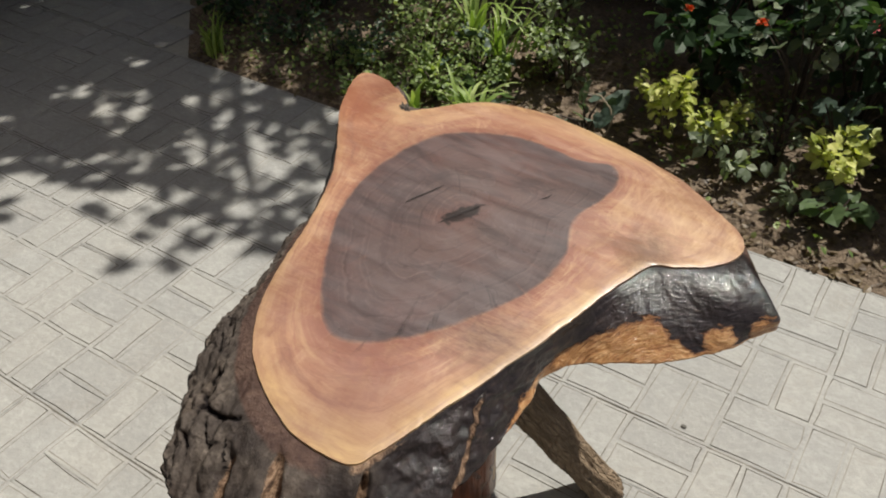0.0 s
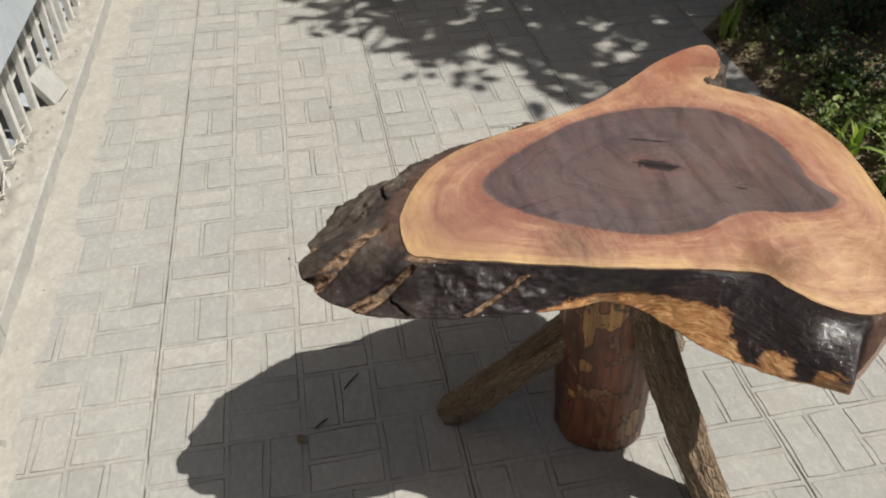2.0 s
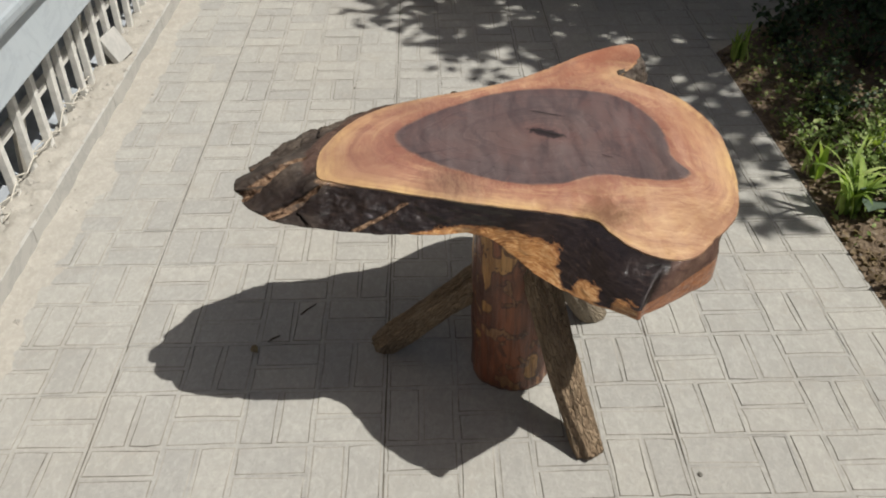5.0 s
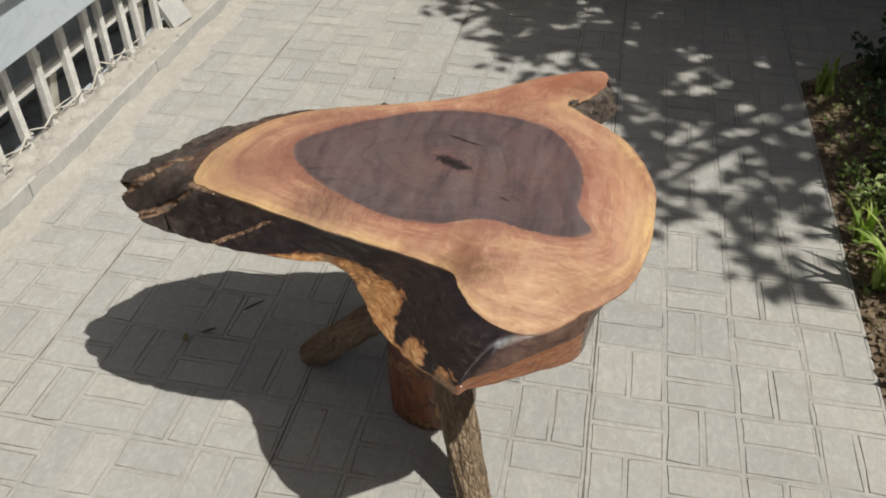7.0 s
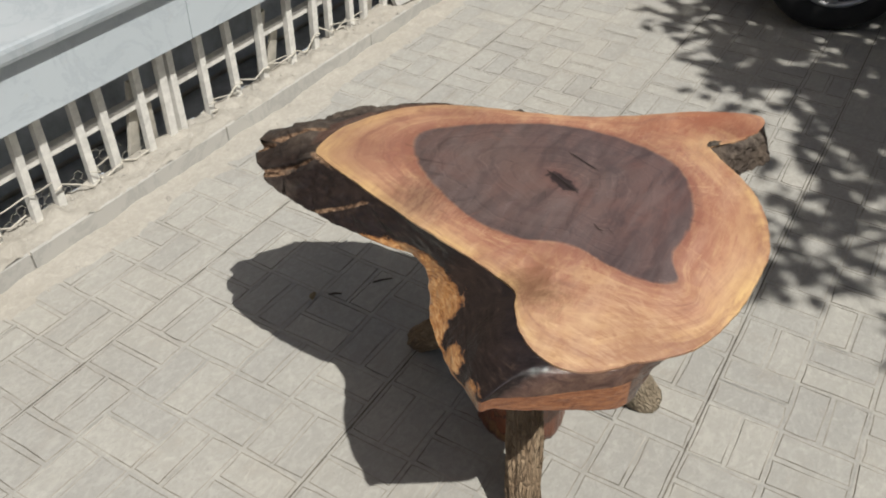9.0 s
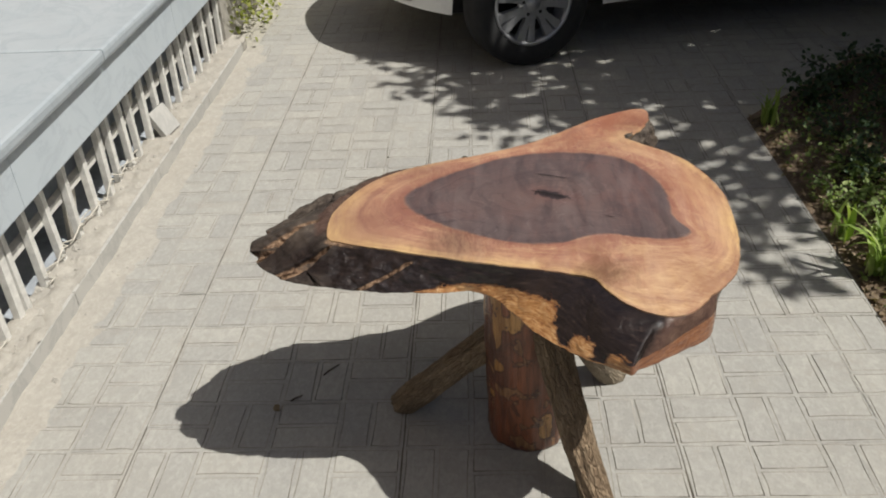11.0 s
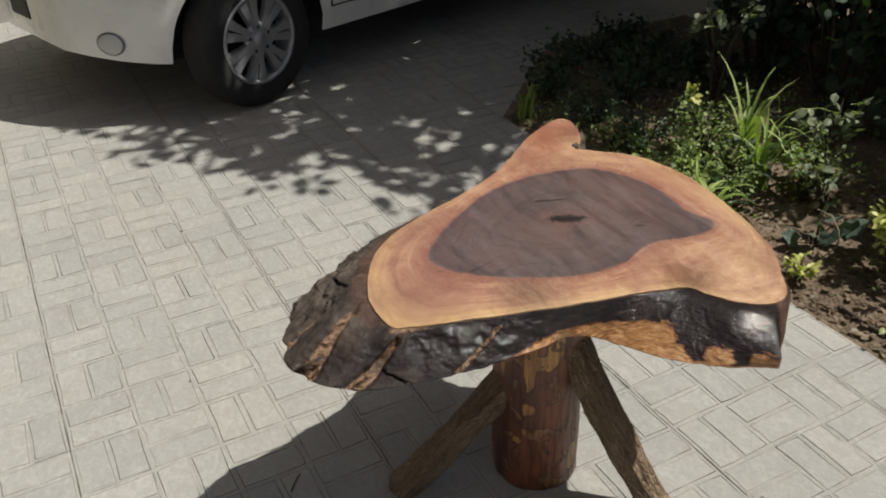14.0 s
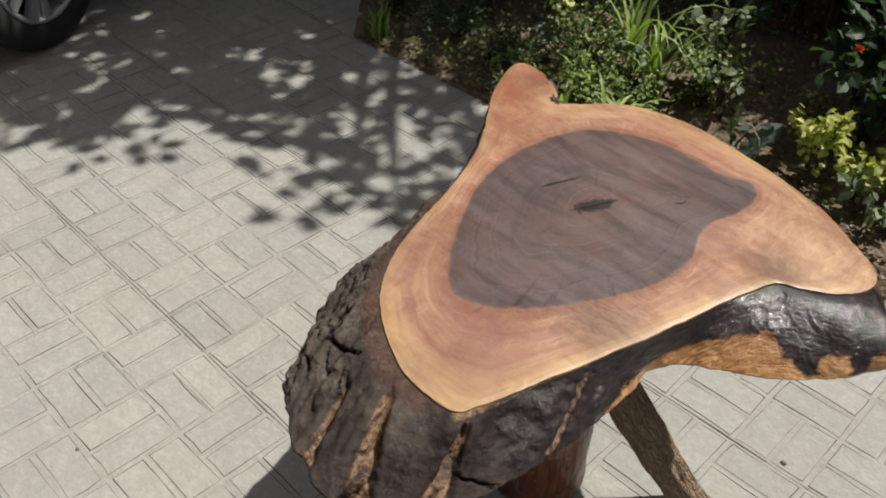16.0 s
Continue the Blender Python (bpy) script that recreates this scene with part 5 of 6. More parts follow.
def shrub(name, x, y, height, spread, count, size, mat, label, category="shrub", shape=OVAL, low=0.25, flowers=(), petal=None, stems=7):
    ob = new(name)
    z0 = bed_z(x, y)
    ob.location = (x, y, z0)
    tagged(ob, label, category)
    ends, sv, sf = [], [], []
    for k in range(stems):
        a = 2 * math.pi * (k + rng.random()) / stems
        r = spread * rng.uniform(0.3, 0.9)
        tip = Vector((r * math.cos(a), r * math.sin(a), height * rng.uniform(0.65, 1.0)))
        mid = Vector((tip.x * 0.35, tip.y * 0.35, tip.z * 0.6))
        v, f = tube([(tip.x * 0.05, tip.y * 0.05, -0.02), mid, tip], [0.006, 0.0045, 0.002], 5)
        mesh_ob("stem", v, f, TWIG, ob, label="thin dark stem")
        ends.append((mid, tip))
    places = []
    for k in range(count):
        mid, tip = rng.choice(ends)
        t = rng.random() ** 0.7
        p = mid.lerp(tip, t) if t > low else Vector((0, 0, 0)).lerp(mid, 0.5 + t)
        p = p + sphere_dir() * spread * 0.33 * rng.random()
        p.z = max(p.z, 0.02)
        d = Vector((p.x, p.y, 0)).normalized() * 0.8 + sphere_dir(0.15)
        places.append((p, d, size * rng.uniform(0.6, 1.25)))
    foliage("leaves", shape, places, mat, ob)
    for fx2, fy2, fz2 in flowers:
        pl = []
        c = Vector((fx2 - x, fy2 - y, fz2 - z0))
        for k in range(22):
            d = sphere_dir(0.5)
            pl.append((c + d * 0.005, d, 0.017))
        foliage("bloom", OVAL, pl, petal, ob, "small bright flower head")
    return ob


def grass(name, x, y, blades, length, width, label, lean=0.8):
    ob_v, ob_f = [], []
    for k in range(blades):
        a = rng.uniform(0, 2 * math.pi)
        L = length * rng.uniform(0.55, 1.15)
        out = lean * rng.uniform(0.3, 1.1)
        bx, by = rng.gauss(0, 0.018), rng.gauss(0, 0.018)
        o = len(ob_v)
        w = width * rng.uniform(0.7, 1.2)
        c, s = math.cos(a), math.sin(a)
        px, pz, ang = 0.0, 0.0, math.radians(86)
        for i in range(8):
            t = i / 7
            ww = w * (1 - t ** 2.2) * (0.7 + 0.6 * min(1, t * 4))
            for q in (-1, 0, 1):
                ob_v.append((bx + c * px - s * ww * q, by + s * px + c * ww * q, pz + (0.3 * ww if q else 0)))
            px += math.cos(ang) * L / 7
            pz += math.sin(ang) * L / 7
            ang -= out * 0.42 * (0.4 + t)
        for i in range(7):
            for q in (0, 1):
                b = o + i * 3 + q
                ob_f.append((b, b + 1, b + 4, b + 3))
    ob_v = [(v[0], v[1], max(v[2], 0.004)) for v in ob_v]
    ob = mesh_ob(name, ob_v, ob_f, LEAF_BLADE, None, True)
    ob.location = (x, y, bed_z(x, y) - 0.004)
    return tagged(ob, label, "grass", group="grass clumps in the bed")


# yellow shrubs and flowering shrubs of the bed
shrub("yellow_shrub", -0.36, 2.34, 0.27, 0.12, 250, 0.035, LEAF_YELLOW, "small shrub with yellow-green leaves in bare soil", stems=8, low=0.1)
shrub("yellow_shrub", -0.21, 2.36, 0.21, 0.11, 180, 0.035, LEAF_YELLOW, "small shrub with yellow-green leaves in bare soil", stems=6, low=0.1)
shrub("yellow_shrub", 0.17, 2.32, 0.24, 0.11, 230, 0.037, LEAF_YELLOW, "small shrub with yellow-green leaves in bare soil", stems=8, low=0.1)
shrub("green_shrub", -0.12, 2.26, 0.14, 0.14, 90, 0.045, LEAF_GREY, "low grey-green seedling shrub", stems=6)
shrub("green_shrub", 0.1, 2.2, 0.12, 0.11, 46, 0.036, LEAF_GREY, "low grey-green seedling shrub", stems=6)
shrub("green_shrub", -0.02, 2.42, 0.2, 0.12, 60, 0.03, LEAF_GREY, "low grey-green seedling shrub", stems=6)
shrub("yellow_sprig", -1.58, 2.58, 0.26, 0.05, 14, 0.05, LEAF_YELLOW, "single sprig of yellow-green leaves among the weeds", "sprig", stems=3)
shrub("flowering_shrub", -0.35, 2.72, 0.5, 0.3, 360, 0.065, LEAF_DARK, "dark green shrub with small orange flower heads", flowers=((-0.409, 2.54, 0.395), (-0.183, 2.58, 0.389)), petal=ORANGE_PETAL, stems=10)
shrub("flowering_shrub", 0.15, 2.76, 0.54, 0.32, 400, 0.068, LEAF_DARK, "dark green shrub with small red flower heads", flowers=((0.124, 2.6, 0.441), (0.3, 2.62, 0.5)), petal=RED_PETAL, stems=10)
shrub("rose_bush", -1.72, 2.85, 0.62, 0.24, 64, 0.056, LEAF_GREY, "sparse rose bush with grey-green leaves and a red bloom", flowers=((-1.6, 2.8, 0.6),), petal=RED_PETAL, stems=8)
shrub("rose_bush", -0.92, 2.68, 0.36, 0.17, 90, 0.046, LEAF_GREY, "sparse rose bush with grey-green leaves", stems=8)
shrub("leafy_plant", -1.28, 2.36, 0.2, 0.2, 478, 0.019, LEAF_MID, "low leafy weed with tiny fresh green leaves", "weed", stems=10)
shrub("leafy_plant", -1.02, 2.3, 0.17, 0.17, 377, 0.019, LEAF_MID, "low leafy weed with tiny fresh green leaves", "weed", stems=10)
# weeds under the trees: part of their shade is in the darker leaf colour
shrub("leafy_plant", -1.55, 2.28, 0.15, 0.2, 377, 0.021, LEAF_DARK, "low leafy weed, leaves coloured darker for the shade", "weed", stems=10)
shrub("leafy_plant", -1.9, 2.3, 0.14, 0.2, 319, 0.022, LEAF_DARK, "low leafy weed, leaves coloured darker for the shade", "weed", stems=10)
shrub("leafy_plant", -0.78, 2.5, 0.22, 0.13, 60, 0.036, LEAF_GREY, "upright grey-green leafy weed in the bed", "weed", stems=8)
shrub("leafy_plant", -0.5, 2.08, 0.09, 0.07, 60, 0.03, LEAF_YELLOW, "tiny yellow-green seedling at the paving edge", "weed", stems=5)
shrub("broad_leaf_plant", -0.95, 2.22, 0.1, 0.16, 10, 0.085, LEAF_BIG, "creeping plant with broad blue-green leaves", "plant", LOBED, stems=6)
shrub("broad_leaf_plant", -0.62, 2.3, 0.08, 0.16, 10, 0.075, LEAF_BIG, "creeping plant with broad blue-green leaves", "plant", LOBED, stems=6)
shrub("broad_leaf_plant", 0.14, 2.48, 0.26, 0.14, 16, 0.072, LEAF_BIG, "creeping plant with broad blue-green leaves", "plant", LOBED, stems=6)
shrub("broad_leaf_plant", 0.42, 2.42, 0.26, 0.15, 24, 0.078, LEAF_BIG, "creeping plant with broad blue-green leaves", "plant", LOBED, stems=8)
shrub("broad_leaf_plant", 0.22, 2.2, 0.1, 0.13, 16, 0.06, LEAF_CREEP, "creeping vine with lobed green leaves", "plant", LOBED, stems=6)
shrub("broad_leaf_plant", -1.12, 2.44, 0.13, 0.16, 12, 0.085, LEAF_BIG, "creeping plant with broad blue-green leaves", "plant", LOBED, stems=6)

shrub("vine_plant", 0.38, 2.64, 0.52, 0.22, 38, 0.05, LEAF_GREY, "climbing vine with hanging grey-green lobed leaves", "vine", LOBED, stems=8)
shrub("vine_plant", -0.03, 2.62, 0.5, 0.2, 38, 0.05, LEAF_GREY, "climbing vine with hanging grey-green lobed leaves", "vine", LOBED, stems=8)
shrub("leafy_plant", -1.42, 2.5, 0.24, 0.2, 435, 0.022, LEAF_MID, "low leafy weed with tiny fresh green leaves", "weed", stems=10)
shrub("leafy_plant", -0.88, 2.52, 0.26, 0.2, 406, 0.024, LEAF_MID, "low leafy weed with tiny fresh green leaves", "weed", stems=10)
shrub("leafy_plant", -2.0, 2.55, 0.2, 0.25, 348, 0.030, LEAF_DARK, "low leafy weed, leaves coloured darker for the shade", "weed", stems=10)
shrub("leafy_plant", -2.15, 2.85, 0.16, 0.24, 290, 0.033, LEAF_DARK, "low leafy weed, leaves coloured darker for the shade", "weed", stems=10)
grass("grass_clump", -2.12, 2.05, 20, 0.2, 0.008, "clump of upright green grass at the bed's corner", 0.5)
grass("grass_clump", -1.24, 2.24, 14, 0.24, 0.0075, "clump of thin lime green grass blades", 0.9)
grass("grass_clump", -1.15, 2.03, 15, 0.18, 0.01, "short clump of cut lime green grass blades", 0.55)
grass("grass_clump", -0.93, 2.06, 26, 0.28, 0.0098, "clump of arching lime green grass blades", 1.15)
grass("grass_clump", -1.19, 2.52, 20, 0.5, 0.0075, "tall clump of arching green grass blades", 1.35)
grass("grass_clump", -1.04, 2.44, 26, 0.34, 0.007, "clump of thin lime green grass blades", 0.9)

for k in range(6):
    x = -1.62 + 0.115 * k + rng.uniform(-0.03, 0.03)
    shrub("leafy_plant", x, 2.1 + rng.random() * 0.14, rng.uniform(0.07, 0.13), rng.uniform(0.09, 0.14), 190, rng.uniform(0.016, 0.026), rng.choice((LEAF_MID, LEAF_MID, LEAF_GREY)), "low leafy weed at the paving edge", "weed", stems=7)
# more weeds with the shade put into a darker leaf
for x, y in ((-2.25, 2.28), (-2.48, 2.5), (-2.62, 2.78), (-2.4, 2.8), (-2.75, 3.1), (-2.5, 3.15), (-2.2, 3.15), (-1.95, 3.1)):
    shrub("leafy_plant", x, y, rng.uniform(0.08, 0.15), rng.uniform(0.16, 0.22), 240, 0.032, LEAF_DARK, "low leafy weed, leaves coloured darker for the shade", "weed", stems=8)
# ground cover and litter over the soil
places = []
for k in range(13000):
    x, y = rng.uniform(-3.2, 0.9), BED_Y + 0.03 + rng.random() ** 1.15 * 1.7
    if not in_bed(x - 0.05, y - 0.03):
        continue
    dens = 0.5 + 0.9 * fractal((x * 2.4, y * 2.4, 6)) + (0.3 if x < -1.3 else -0.5 if x > -0.75 and y < 2.45 else 0.0)
    dens *= min(1.0, (0.25 if x > -0.7 else 0.75) + (y - BED_Y) * 2.4)
    if rng.random() < dens:
        h = rng.random() ** 2 * (0.08 if x > -1.9 else 0.045)
        places.append(((x, y, bed_z(x, y) + 0.006 + h), sphere_dir(0.3), rng.uniform(0.012, 0.03) if x > -1.5 else rng.uniform(0.01, 0.024)))
cover = foliage("ground_cover", OVAL, places, LEAF_MID)
tagged(cover, "low green weeds spread over the soil", "weeds", kind="stuff")
places = []
for k in range(2400):
    x, y = rng.uniform(-2.2, 0.8), BED_Y + 0.015 + rng.random() ** 1.5 * 0.9
    if in_bed(x - 0.03, y):
        d = sphere_dir()
        d.z *= 0.15
        places.append(((x, y, bed_z(x, y) + 0.008), d, rng.uniform(0.012, 0.035)))
litter = foliage("leaf_litter", OVAL, places, LEAF_DRY)
tagged(litter, "dry brown leaf litter on the soil", "leaf litter", kind="stuff")
vs, fs = [], []
for k in range(900):
    x, y = rng.uniform(-2.0, 0.9), BED_Y + 0.015 + rng.random() ** 1.6 * 0.7
    a, L = rng.uniform(0, math.pi), rng.uniform(0.02, 0.09)
    z = bed_z(x, y) + 0.006
    p = [(x, y, z), (x + L / 2 * math.cos(a) + rng.gauss(0, 0.006), y + L / 2 * math.sin(a), z + 0.004), (x + L * math.cos(a), y + max(-0.01, L * math.sin(a)), z)]
    v, f = tube(p, 0.0012, 4)
    fs.extend(tuple(i + len(vs) for i in q) for q in f)
    vs.extend(v)
straw = mesh_ob("dry_straw", vs, fs, LEAF_DRY)
tagged(straw, "dry straw and twigs scattered on the soil", "straw", kind="stuff")

# bent dry stalk over the bed
v, f = tube([(-0.617, 2.211, 0.014), (-0.58, 2.226, 0.018), (-0.545, 2.245, 0.024), (-0.525, 2.265, 0.055), (-0.519, 2.277, 0.091), (-0.53, 2.277, 0.132), (-0.567, 2.277, 0.168), (-0.63, 2.277, 0.166)],
            [0.002, 0.0028, 0.0032, 0.0032, 0.003, 0.003, 0.0026, 0.0015], 6)
stalk = mesh_ob("dry_stalk", v, f, STRAW, smooth=True)
tagged(stalk, "bent pale dry stalk arching up from the soil", "stalk")
v, f = tube([(-0.33, 2.08, 0.012), (-0.2, 2.06, 0.022), (-0.08, 2.09, 0.015), (0.02, 2.13, 0.02)], [0.006, 0.006, 0.005, 0.004], 6)
stalk = mesh_ob("fallen_branch", v, f, TWIG, smooth=True)
tagged(stalk, "thin fallen branch lying on the soil", "branch")


def hedge(x, y, w, h, count, mat, size, label, shape=OVAL):
    ob = new("hedge_shrub")
    ob.location = (x, y, 0.0)
    tagged(ob, label, "hedge", group="shrubs at the back of the bed")
    sv, sf, places = [], [], []
    clumps = []
    for k in range(14):
        a = rng.uniform(0, 2 * math.pi)
        r = w * math.sqrt(rng.random())
        tip = Vector((r * math.cos(a), r * math.sin(a) * 0.7, h * rng.uniform(0.35, 1.0)))
        v, f = tube([(tip.x * 0.3, tip.y * 0.3, -0.02), tip * 0.55 + Vector((0, 0, 0.05)), tip], [0.012, 0.008, 0.003], 5)
        mesh_ob("stem", v, f, TWIG, ob, label="dark woody stem")
        clumps.append(tip)
    for k in range(count):
        c = rng.choice(clumps)
        p = c + sphere_dir() * rng.random() ** 0.5 * w * 0.42
        p.z = max(0.03, p.z * rng.uniform(0.6, 1.0) if rng.random() < 0.4 else p.z)
        places.append((p, sphere_dir(0.0) + Vector((0, -0.35, -0.15)), size * rng.uniform(0.6, 1.2)))
    foliage("leaves", shape, places, mat, ob)
    return ob


for k, (x, y, w, h) in enumerate(((-2.6, 4.0, 0.4, 0.8), (-1.95, 3.45, 0.45, 0.9), (-1.5, 3.45, 0.5, 0.85), (-0.9, 3.45, 0.5, 0.85), (-0.3, 3.4, 0.5, 0.85), (0.3, 3.35, 0.5, 0.9), (0.9, 3.2, 0.5, 1.0), (1.5, 3.1, 0.5, 1.2),
                                  (-2.2, 4.4, 0.6, 1.5), (-1.4, 4.0, 0.6, 1.6), (-0.4, 4.0, 0.6, 1.7), (0.6, 3.9, 0.6, 1.8), (1.6, 3.9, 0.6, 1.8), (0.75, 2.55, 0.35, 0.7))):
    hedge(x, y, w, h, 520, LEAF_HEDGE, 0.075, "dense dark green shrub in deep shade behind the bed", LOBED if k % 2 else OVAL)

gw = boxed("wall_garden", WALL, None, -5.2, 3.2, 6.0, 6.3, -0.03, 2.2, bevel=0.01)
tagged(gw, "plain rendered garden wall behind the shrubs", "wall", kind="structure")

# hanging plant over the low wall
hp = new("trailing_plant")
hp.location = (-3.95, -0.83, 0.32)
tagged(hp, "green plant trailing over the low garden wall", "plant")
places = []
for k in range(760):
    t = rng.random()
    p = Vector((rng.gauss(0.08, 0.26), 0.02 + 0.3 * rng.random(), 0.14 - 0.42 * t ** 1.3 + rng.gauss(0, 0.03)))
    p.z = max(p.z, -0.3)
    if p.y < 0.12:
        p.z = max(p.z, 0.01)
    places.append((p, sphere_dir(-0.2), 0.036 * rng.uniform(0.6, 1.2)))
foliage("leaves", OVAL, places, LEAF_OLIVE, hp)
vs, fs = [], []
for k in range(6):
    v, f = tube([(0.05 * k - 0.15, 0.0, 0.0), (0.06 * k - 0.15, 0.1, 0.06), (0.07 * k - 0.2, 0.16, -0.15)], 0.004, 5)
    mesh_ob("stem", v, f, TWIG, hp)


# ---------------------------------------------------------------- unseen trees added to shade the bed and the far paving
def tree(x, y, height, crown, radii, limbs, twigs, per, size, seed, boughs=()):
    r = random.Random(seed)
    ob = new("tree")
    ob.location = (x, y, 0)
    tagged(ob, "leafy tree added out of view to cast dappled shade", "tree", group="garden trees")
    places = []
    c0 = Vector(crown) - Vector((x, y, 0))

    def add(sv, sf, pts, rad, n=7):
        v, f = tube(pts, rad, n)
        sf.extend(tuple(i + len(sv) for i in q) for q in f)
        sv.extend(v)

    fork = Vector((0.1, 0.05, height * 0.45))
    tv, tf = tube([(0, 0, -0.03), (0.03, 0.0, height * 0.2), fork], [0.11, 0.085, 0.07], 12)
    mesh_ob("trunk", tv, tf, TRUNK_BARK, ob, True, label="grey brown tapered trunk")
    for k in range(limbs):
        a = 2 * math.pi * (k + r.random() * 0.7) / limbs
        rr = math.sqrt(r.uniform(0.15, 0.95))
        end = c0 + Vector((radii[0] * rr * math.cos(a), radii[1] * rr * math.sin(a), radii[2] * r.uniform(-0.7, 0.8)))
        mid = fork.lerp(end, 0.5) + Vector((0, 0, 0.15))
        if k < len(boughs):
            # a long bough that reaches out to one side, leafy at its end
            end = Vector((boughs[k][0] - x, boughs[k][1] - y, crown[2] + r.uniform(-0.1, 0.1)))
            mid = fork.lerp(end, 0.86) + Vector((0, 0, 0.05))
        sv, sf = [], []
        add(sv, sf, [fork, mid, end], [0.045, 0.025, 0.008])
        for j in range(twigs if k >= len(boughs) else 8):
            b = mid.lerp(end, r.random() ** 0.6)
            d = Vector((r.gauss(0, 1), r.gauss(0, 1), r.gauss(0, 0.5))).normalized()
            L = r.uniform(0.2, 0.5)
            e = b + d * L
            add(sv, sf, [b, b.lerp(e, 0.5) + Vector((0, 0, 0.02)), e], [0.006, 0.004, 0.002], 4)
            for q in range(per if k >= len(boughs) else per - 5):
                p = b.lerp(e, r.uniform(0.15, 1.05)) + Vector((r.gauss(0, 0.03), r.gauss(0, 0.03), r.gauss(0, 0.03)))
                dd = (d * 0.6 + Vector((r.gauss(0, 0.6), r.gauss(0, 0.6), r.gauss(0, 0.35)))).normalized()
                places.append((p, dd, size * r.uniform(0.65, 1.2)))
        mesh_ob("limb", sv, sf, TRUNK_BARK, ob, True)
    foliage("crown", OVAL, places, LEAF_MID, ob, "crown of many green leaves")
    return ob


tree(-3.3, 4.6, 4.2, (-2.64, 4.05, 3.6), (2.0, 1.75, 0.5), 88, 12, 15, 0.09, 5,
     ((-0.32, 3.36), (-0.24, 3.6), (-0.66, 3.42), (-0.9, 3.32), (-0.6, 3.74), (-1.0, 3.6), (-1.08, 3.16), (-1.42, 2.88), (-1.74, 2.54), (-2.05, 2.28)))
# three further crowns, added to deepen the shade and block sky light
tree(-3.6, 5.6, 4.0, (-2.85, 4.9, 2.9), (1.9, 1.2, 0.45), 110, 12, 17, 0.115, 13)
tree(-1.5, 5.3, 3.8, (-1.82, 4.75, 3.2), (0.9, 0.85, 0.4), 46, 12, 15, 0.1, 31)
tree(0.5, 5.7, 3.4, (0.55, 5.45, 2.9), (2.6, 1.15, 0.5), 92, 12, 15, 0.105, 9)

# ---------------------------------------------------------------- small litter on the paving
vs, fs = [], []
r7 = random.Random(17)
for k in range(520):
    x, top = r7.uniform(-3.3, 1.5), r7.random() < 0.8
    y = -0.725 + abs(r7.gauss(0, 0.045)) if top else -0.585 + abs(r7.gauss(0, 0.05))
    z = 0.068 if top else 0.0
    sz = r7.uniform(0.003, 0.008) * (2.2 if r7.random() < 0.14 else 1)
    b = len(vs)
    for dx, dy, dz in ((-1, -0.6, 0), (1, -0.8, 0), (0.9, 0.8, 0), (-0.8, 0.9, 0), (0.1, 0.0, 1.1)):
        vs.append((x + sz * (dx + r7.uniform(-0.3, 0.3)), y + sz * (dy + r7.uniform(-0.3, 0.3)), z + sz * (dz + (r7.uniform(-0.2, 0.2) if dz else 0))))
    fs.extend((b + i, b + j, b + 4) for i, j in ((0, 1), (1, 2), (2, 3), (3, 0)))
crumbs = mesh_ob("mortar_crumbs", vs, fs, PLASTER)
tagged(crumbs, "crumbs of sandy mortar scattered along the kerb", "crumbs", kind="stuff")

for x, y, s in ((0.117, 1.285, 0.0055), (0.02, 0.995, 0.004), (-1.02, 0.17, 0.004), (-1.9, 0.36, 0.005)):
    bm = bmesh.new()
    bmesh.ops.create_icosphere(bm, subdivisions=2, radius=s)
    for v in bm.verts:
        v.co += v.co.normalized() * s * 0.25 * fractal(v.co * 120)
        v.co.z *= 0.45
        v.co.x *= 1.3
    ob = part("pebble", bm, STONE, None, smooth=True)
    ob.location = (x, y, s * 0.42)
    tagged(ob, "small dark pebble lying on the paving", "pebble", group="bits on the paving")
for x, y, a, L in ((-0.495, 0.305, 140, 0.06), (-0.375, 0.222, 130, 0.038)):
    v, f = tube([(-L / 2, 0, 0.003), (-L * 0.1, 0.0015, 0.004), (L / 2, -0.001, 0.003)], [0.002, 0.0026, 0.0014], 6)
    ob = mesh_ob("twig", v, f, TWIG, smooth=True)
    ob.matrix_basis = pose(x, y, 0.0, 0, 0, a)
    tagged(ob, "short dark twig lying on the paving", "twig", group="bits on the paving")
tagged(foliage("dry_leaf", OVAL, [((-0.345, 0.165, 0.006), (0.7, 0.5, 0.02), 0.032)], LEAF_DRY), "small curled dry leaf on the paving", "leaf", group="bits on the paving")

# ---------------------------------------------------------------- paving pieces, last
BORDER, LINE, DEEP = 0.0062, 0.0027, 0.003


def strip_verts(lx, ly, r):
    """A stamped strip: a raised border shared with its neighbours, a thin groove and the flat inside."""
    wob = [(r.uniform(-1, 1) * 0.0022, r.uniform(-1, 1) * 0.0022, max(0.08, r.gauss(0.62, 0.5))) for k in range(8)]
    out = []
    for inset, z, move in ((-0.0003, -0.0008, 0), (BORDER, -0.0006, 1), (BORDER + LINE * 0.5, -1, 1), (BORDER + LINE, 0.0, 1)):
        for (sx, sy), (wx, wy, deep) in zip(((-1, -1), (0, -1), (1, -1), (1, 0), (1, 1), (0, 1), (-1, 1), (-1, 0)), wob):
            out.append((sx * (lx / 2 - inset) + wx * move, sy * (ly / 2 - inset) + wy * move, -DEEP * deep if z == -1 else z + r.uniform(-1, 1) * 0.0004))
    return out


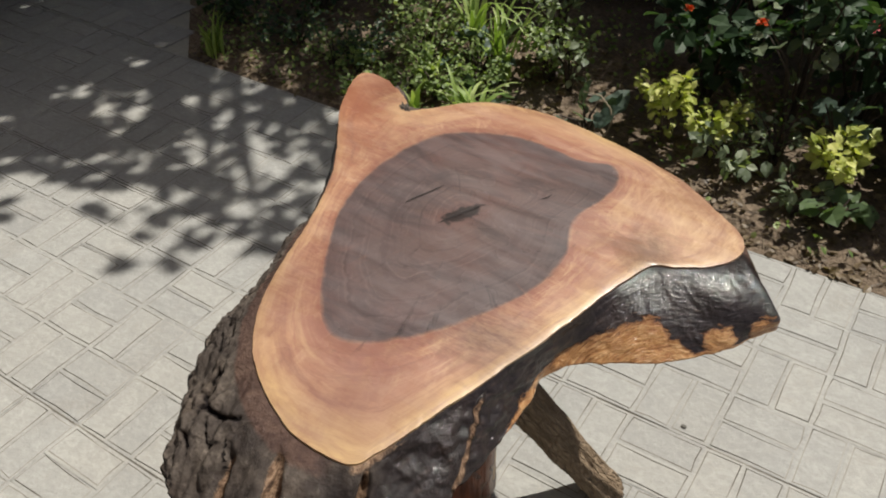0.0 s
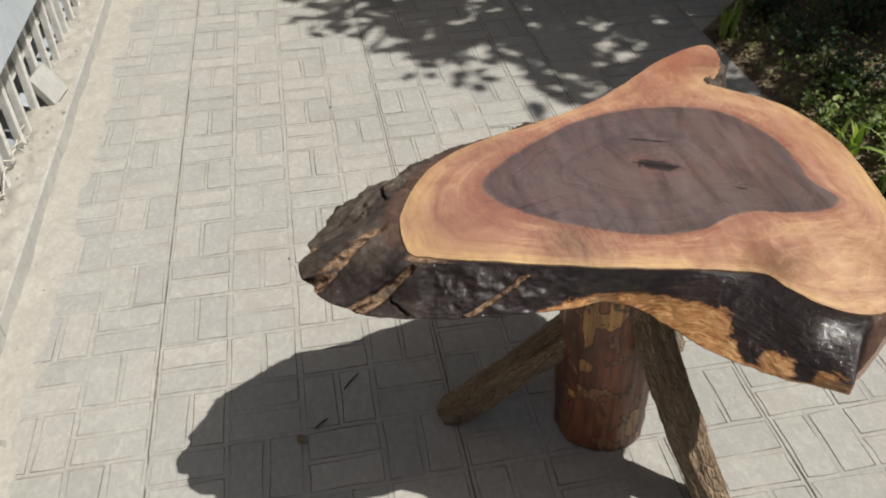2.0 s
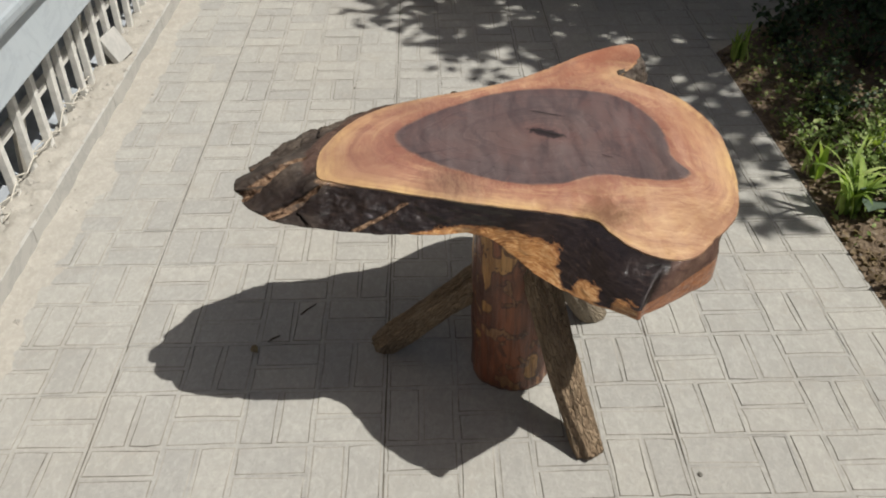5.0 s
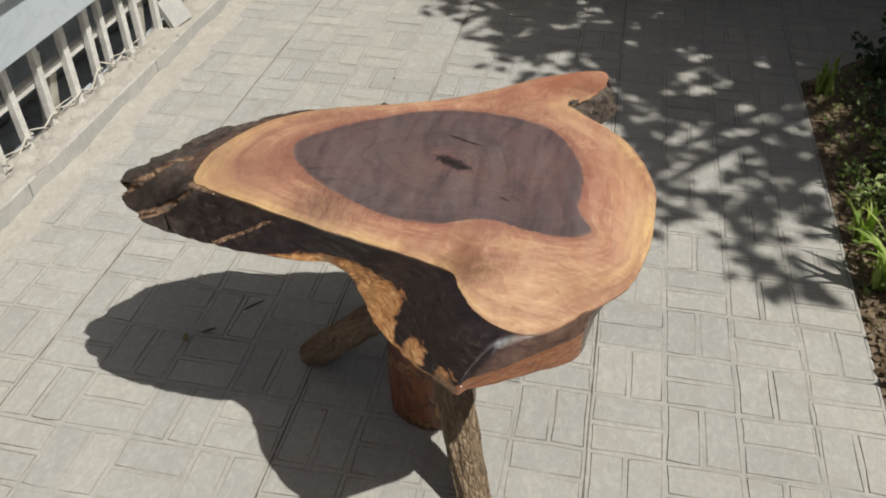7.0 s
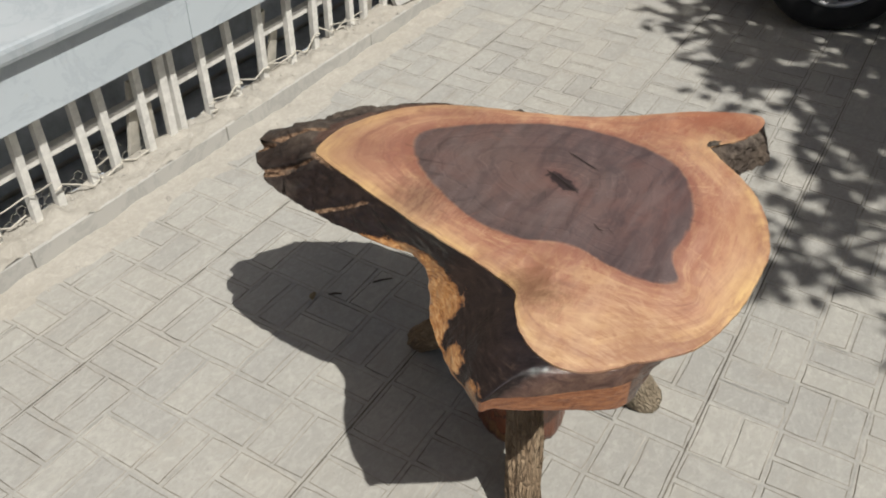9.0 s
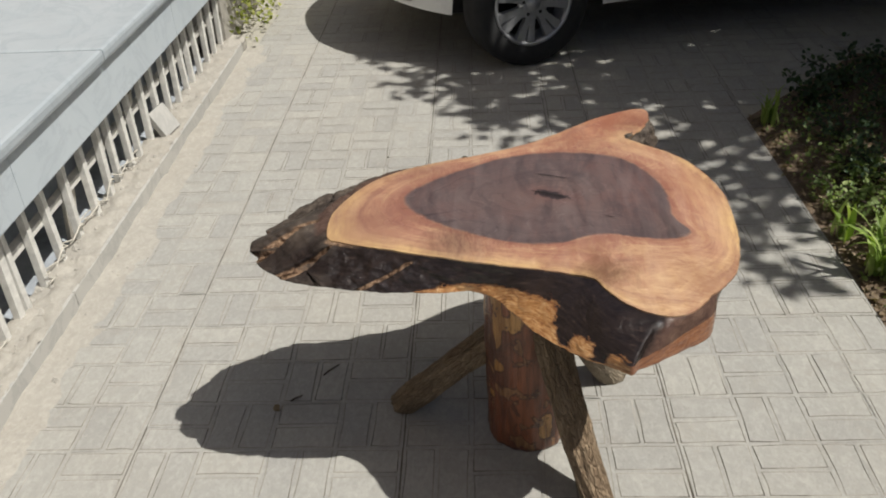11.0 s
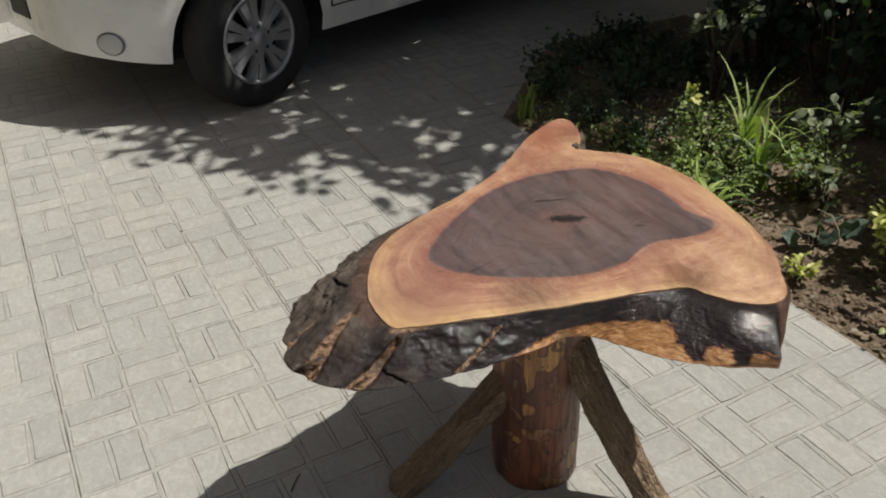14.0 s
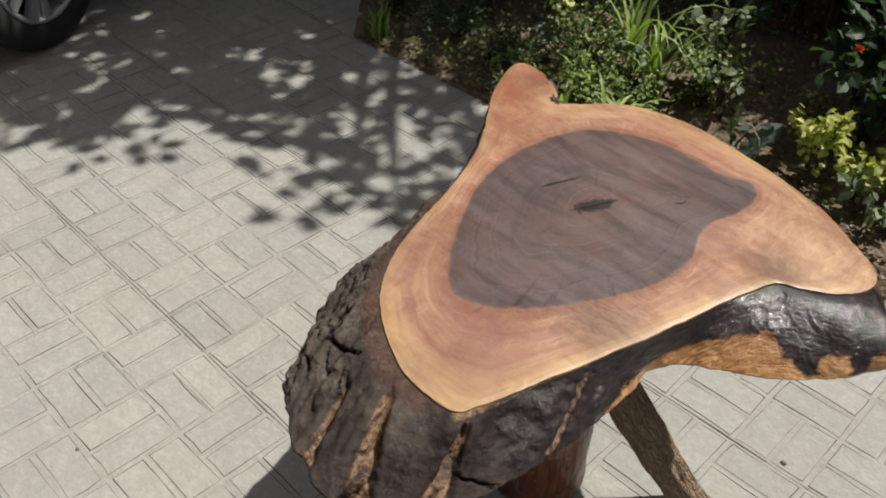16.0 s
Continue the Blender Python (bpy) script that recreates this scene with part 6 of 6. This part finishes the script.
STRIP_F = [(a * 8 + k, a * 8 + (k + 1) % 8, a * 8 + 8 + (k + 1) % 8, a * 8 + 8 + k) for a in (0, 1, 2) for k in range(8)] + [(24, 25, 26, 27, 28, 29, 30, 31)]
STRIP_M = [0] * 8 + [1] * 16 + [0]
r2 = random.Random(21)
variants = {}
for o, (lx, ly) in enumerate(((P, P / 2), (P / 2, P))):
    variants[o] = []
    for k in range(8):
        me = bpy.data.meshes.new("paver")
        me.from_pydata(strip_verts(lx, ly, r2), [], STRIP_F)
        me.materials.append(PAVER)
        me.materials.append(JOINT_DIRT)
        me.polygons.foreach_set("material_index", STRIP_M)
        variants[o].append(me)
far_v, far_f = [], []
for i in range(-30, 18):
    for j in range(-3, 21):
        cx, cy = (i + 0.5) * P, (j + 0.5) * P
        if in_bed(cx, cy) or (j >= 11 and i > -13):
            continue
        o = 0 if (i + j) % 2 == 0 else 1
        for h in (-1, 1):
            px, py = (cx, cy + h * P / 4) if o == 0 else (cx + h * P / 4, cy)
            dz = r2.uniform(-0.0009, 0.0009)
            px += r2.uniform(-1, 1) * 0.0008
            py += r2.uniform(-1, 1) * 0.0008
            # the courses part a little at the seams between the stamped mats
            if j % 4 == 3 and (o == 1 or h == -1):
                py += 0.0021
            elif j % 4 == 2 and (o == 1 or h == 1):
                py -= 0.0021
            if -7 <= i <= 2 and j < 11:
                ob = new("paver", r2.choice(variants[o]))
                ob.parent = pavement
                ob.matrix_basis = pose(px, py, dz, r2.uniform(-0.4, 0.4), r2.uniform(-0.4, 0.4), r2.uniform(-0.5, 0.5))
            else:
                b = len(far_v)
                far_v.extend((x + px, y + py, z + dz) for x, y, z in strip_verts(P if o == 0 else P / 2, P / 2 if o == 0 else P, r2))
                far_f.extend(tuple(b + k for k in f) for f in STRIP_F)
for y in (-0.18, 0.54, 1.26):
    n = 160
    sv = []
    for k in range(n + 1):
        x = -5.4 + 8.6 * k / n
        w = 0.0027 + 0.0018 * fractal((x * 5, y, 4.0))
        sv += [(x, y - w, -0.0016), (x, y + w, -0.0016)]
    mesh_ob("seam", sv, [(2 * k, 2 * k + 2, 2 * k + 3, 2 * k + 1) for k in range(n)], SEAM_DIRT, pavement, label="dark dirt packed into a straight seam")
far = mesh_ob("pavers", far_v, far_f, [PAVER_JOINED, JOINT_DIRT], pavement, slots=STRIP_M * (len(far_v) // 32))
tagged(far, "pale grey stamped concrete pavers farther off", kind="stuff")
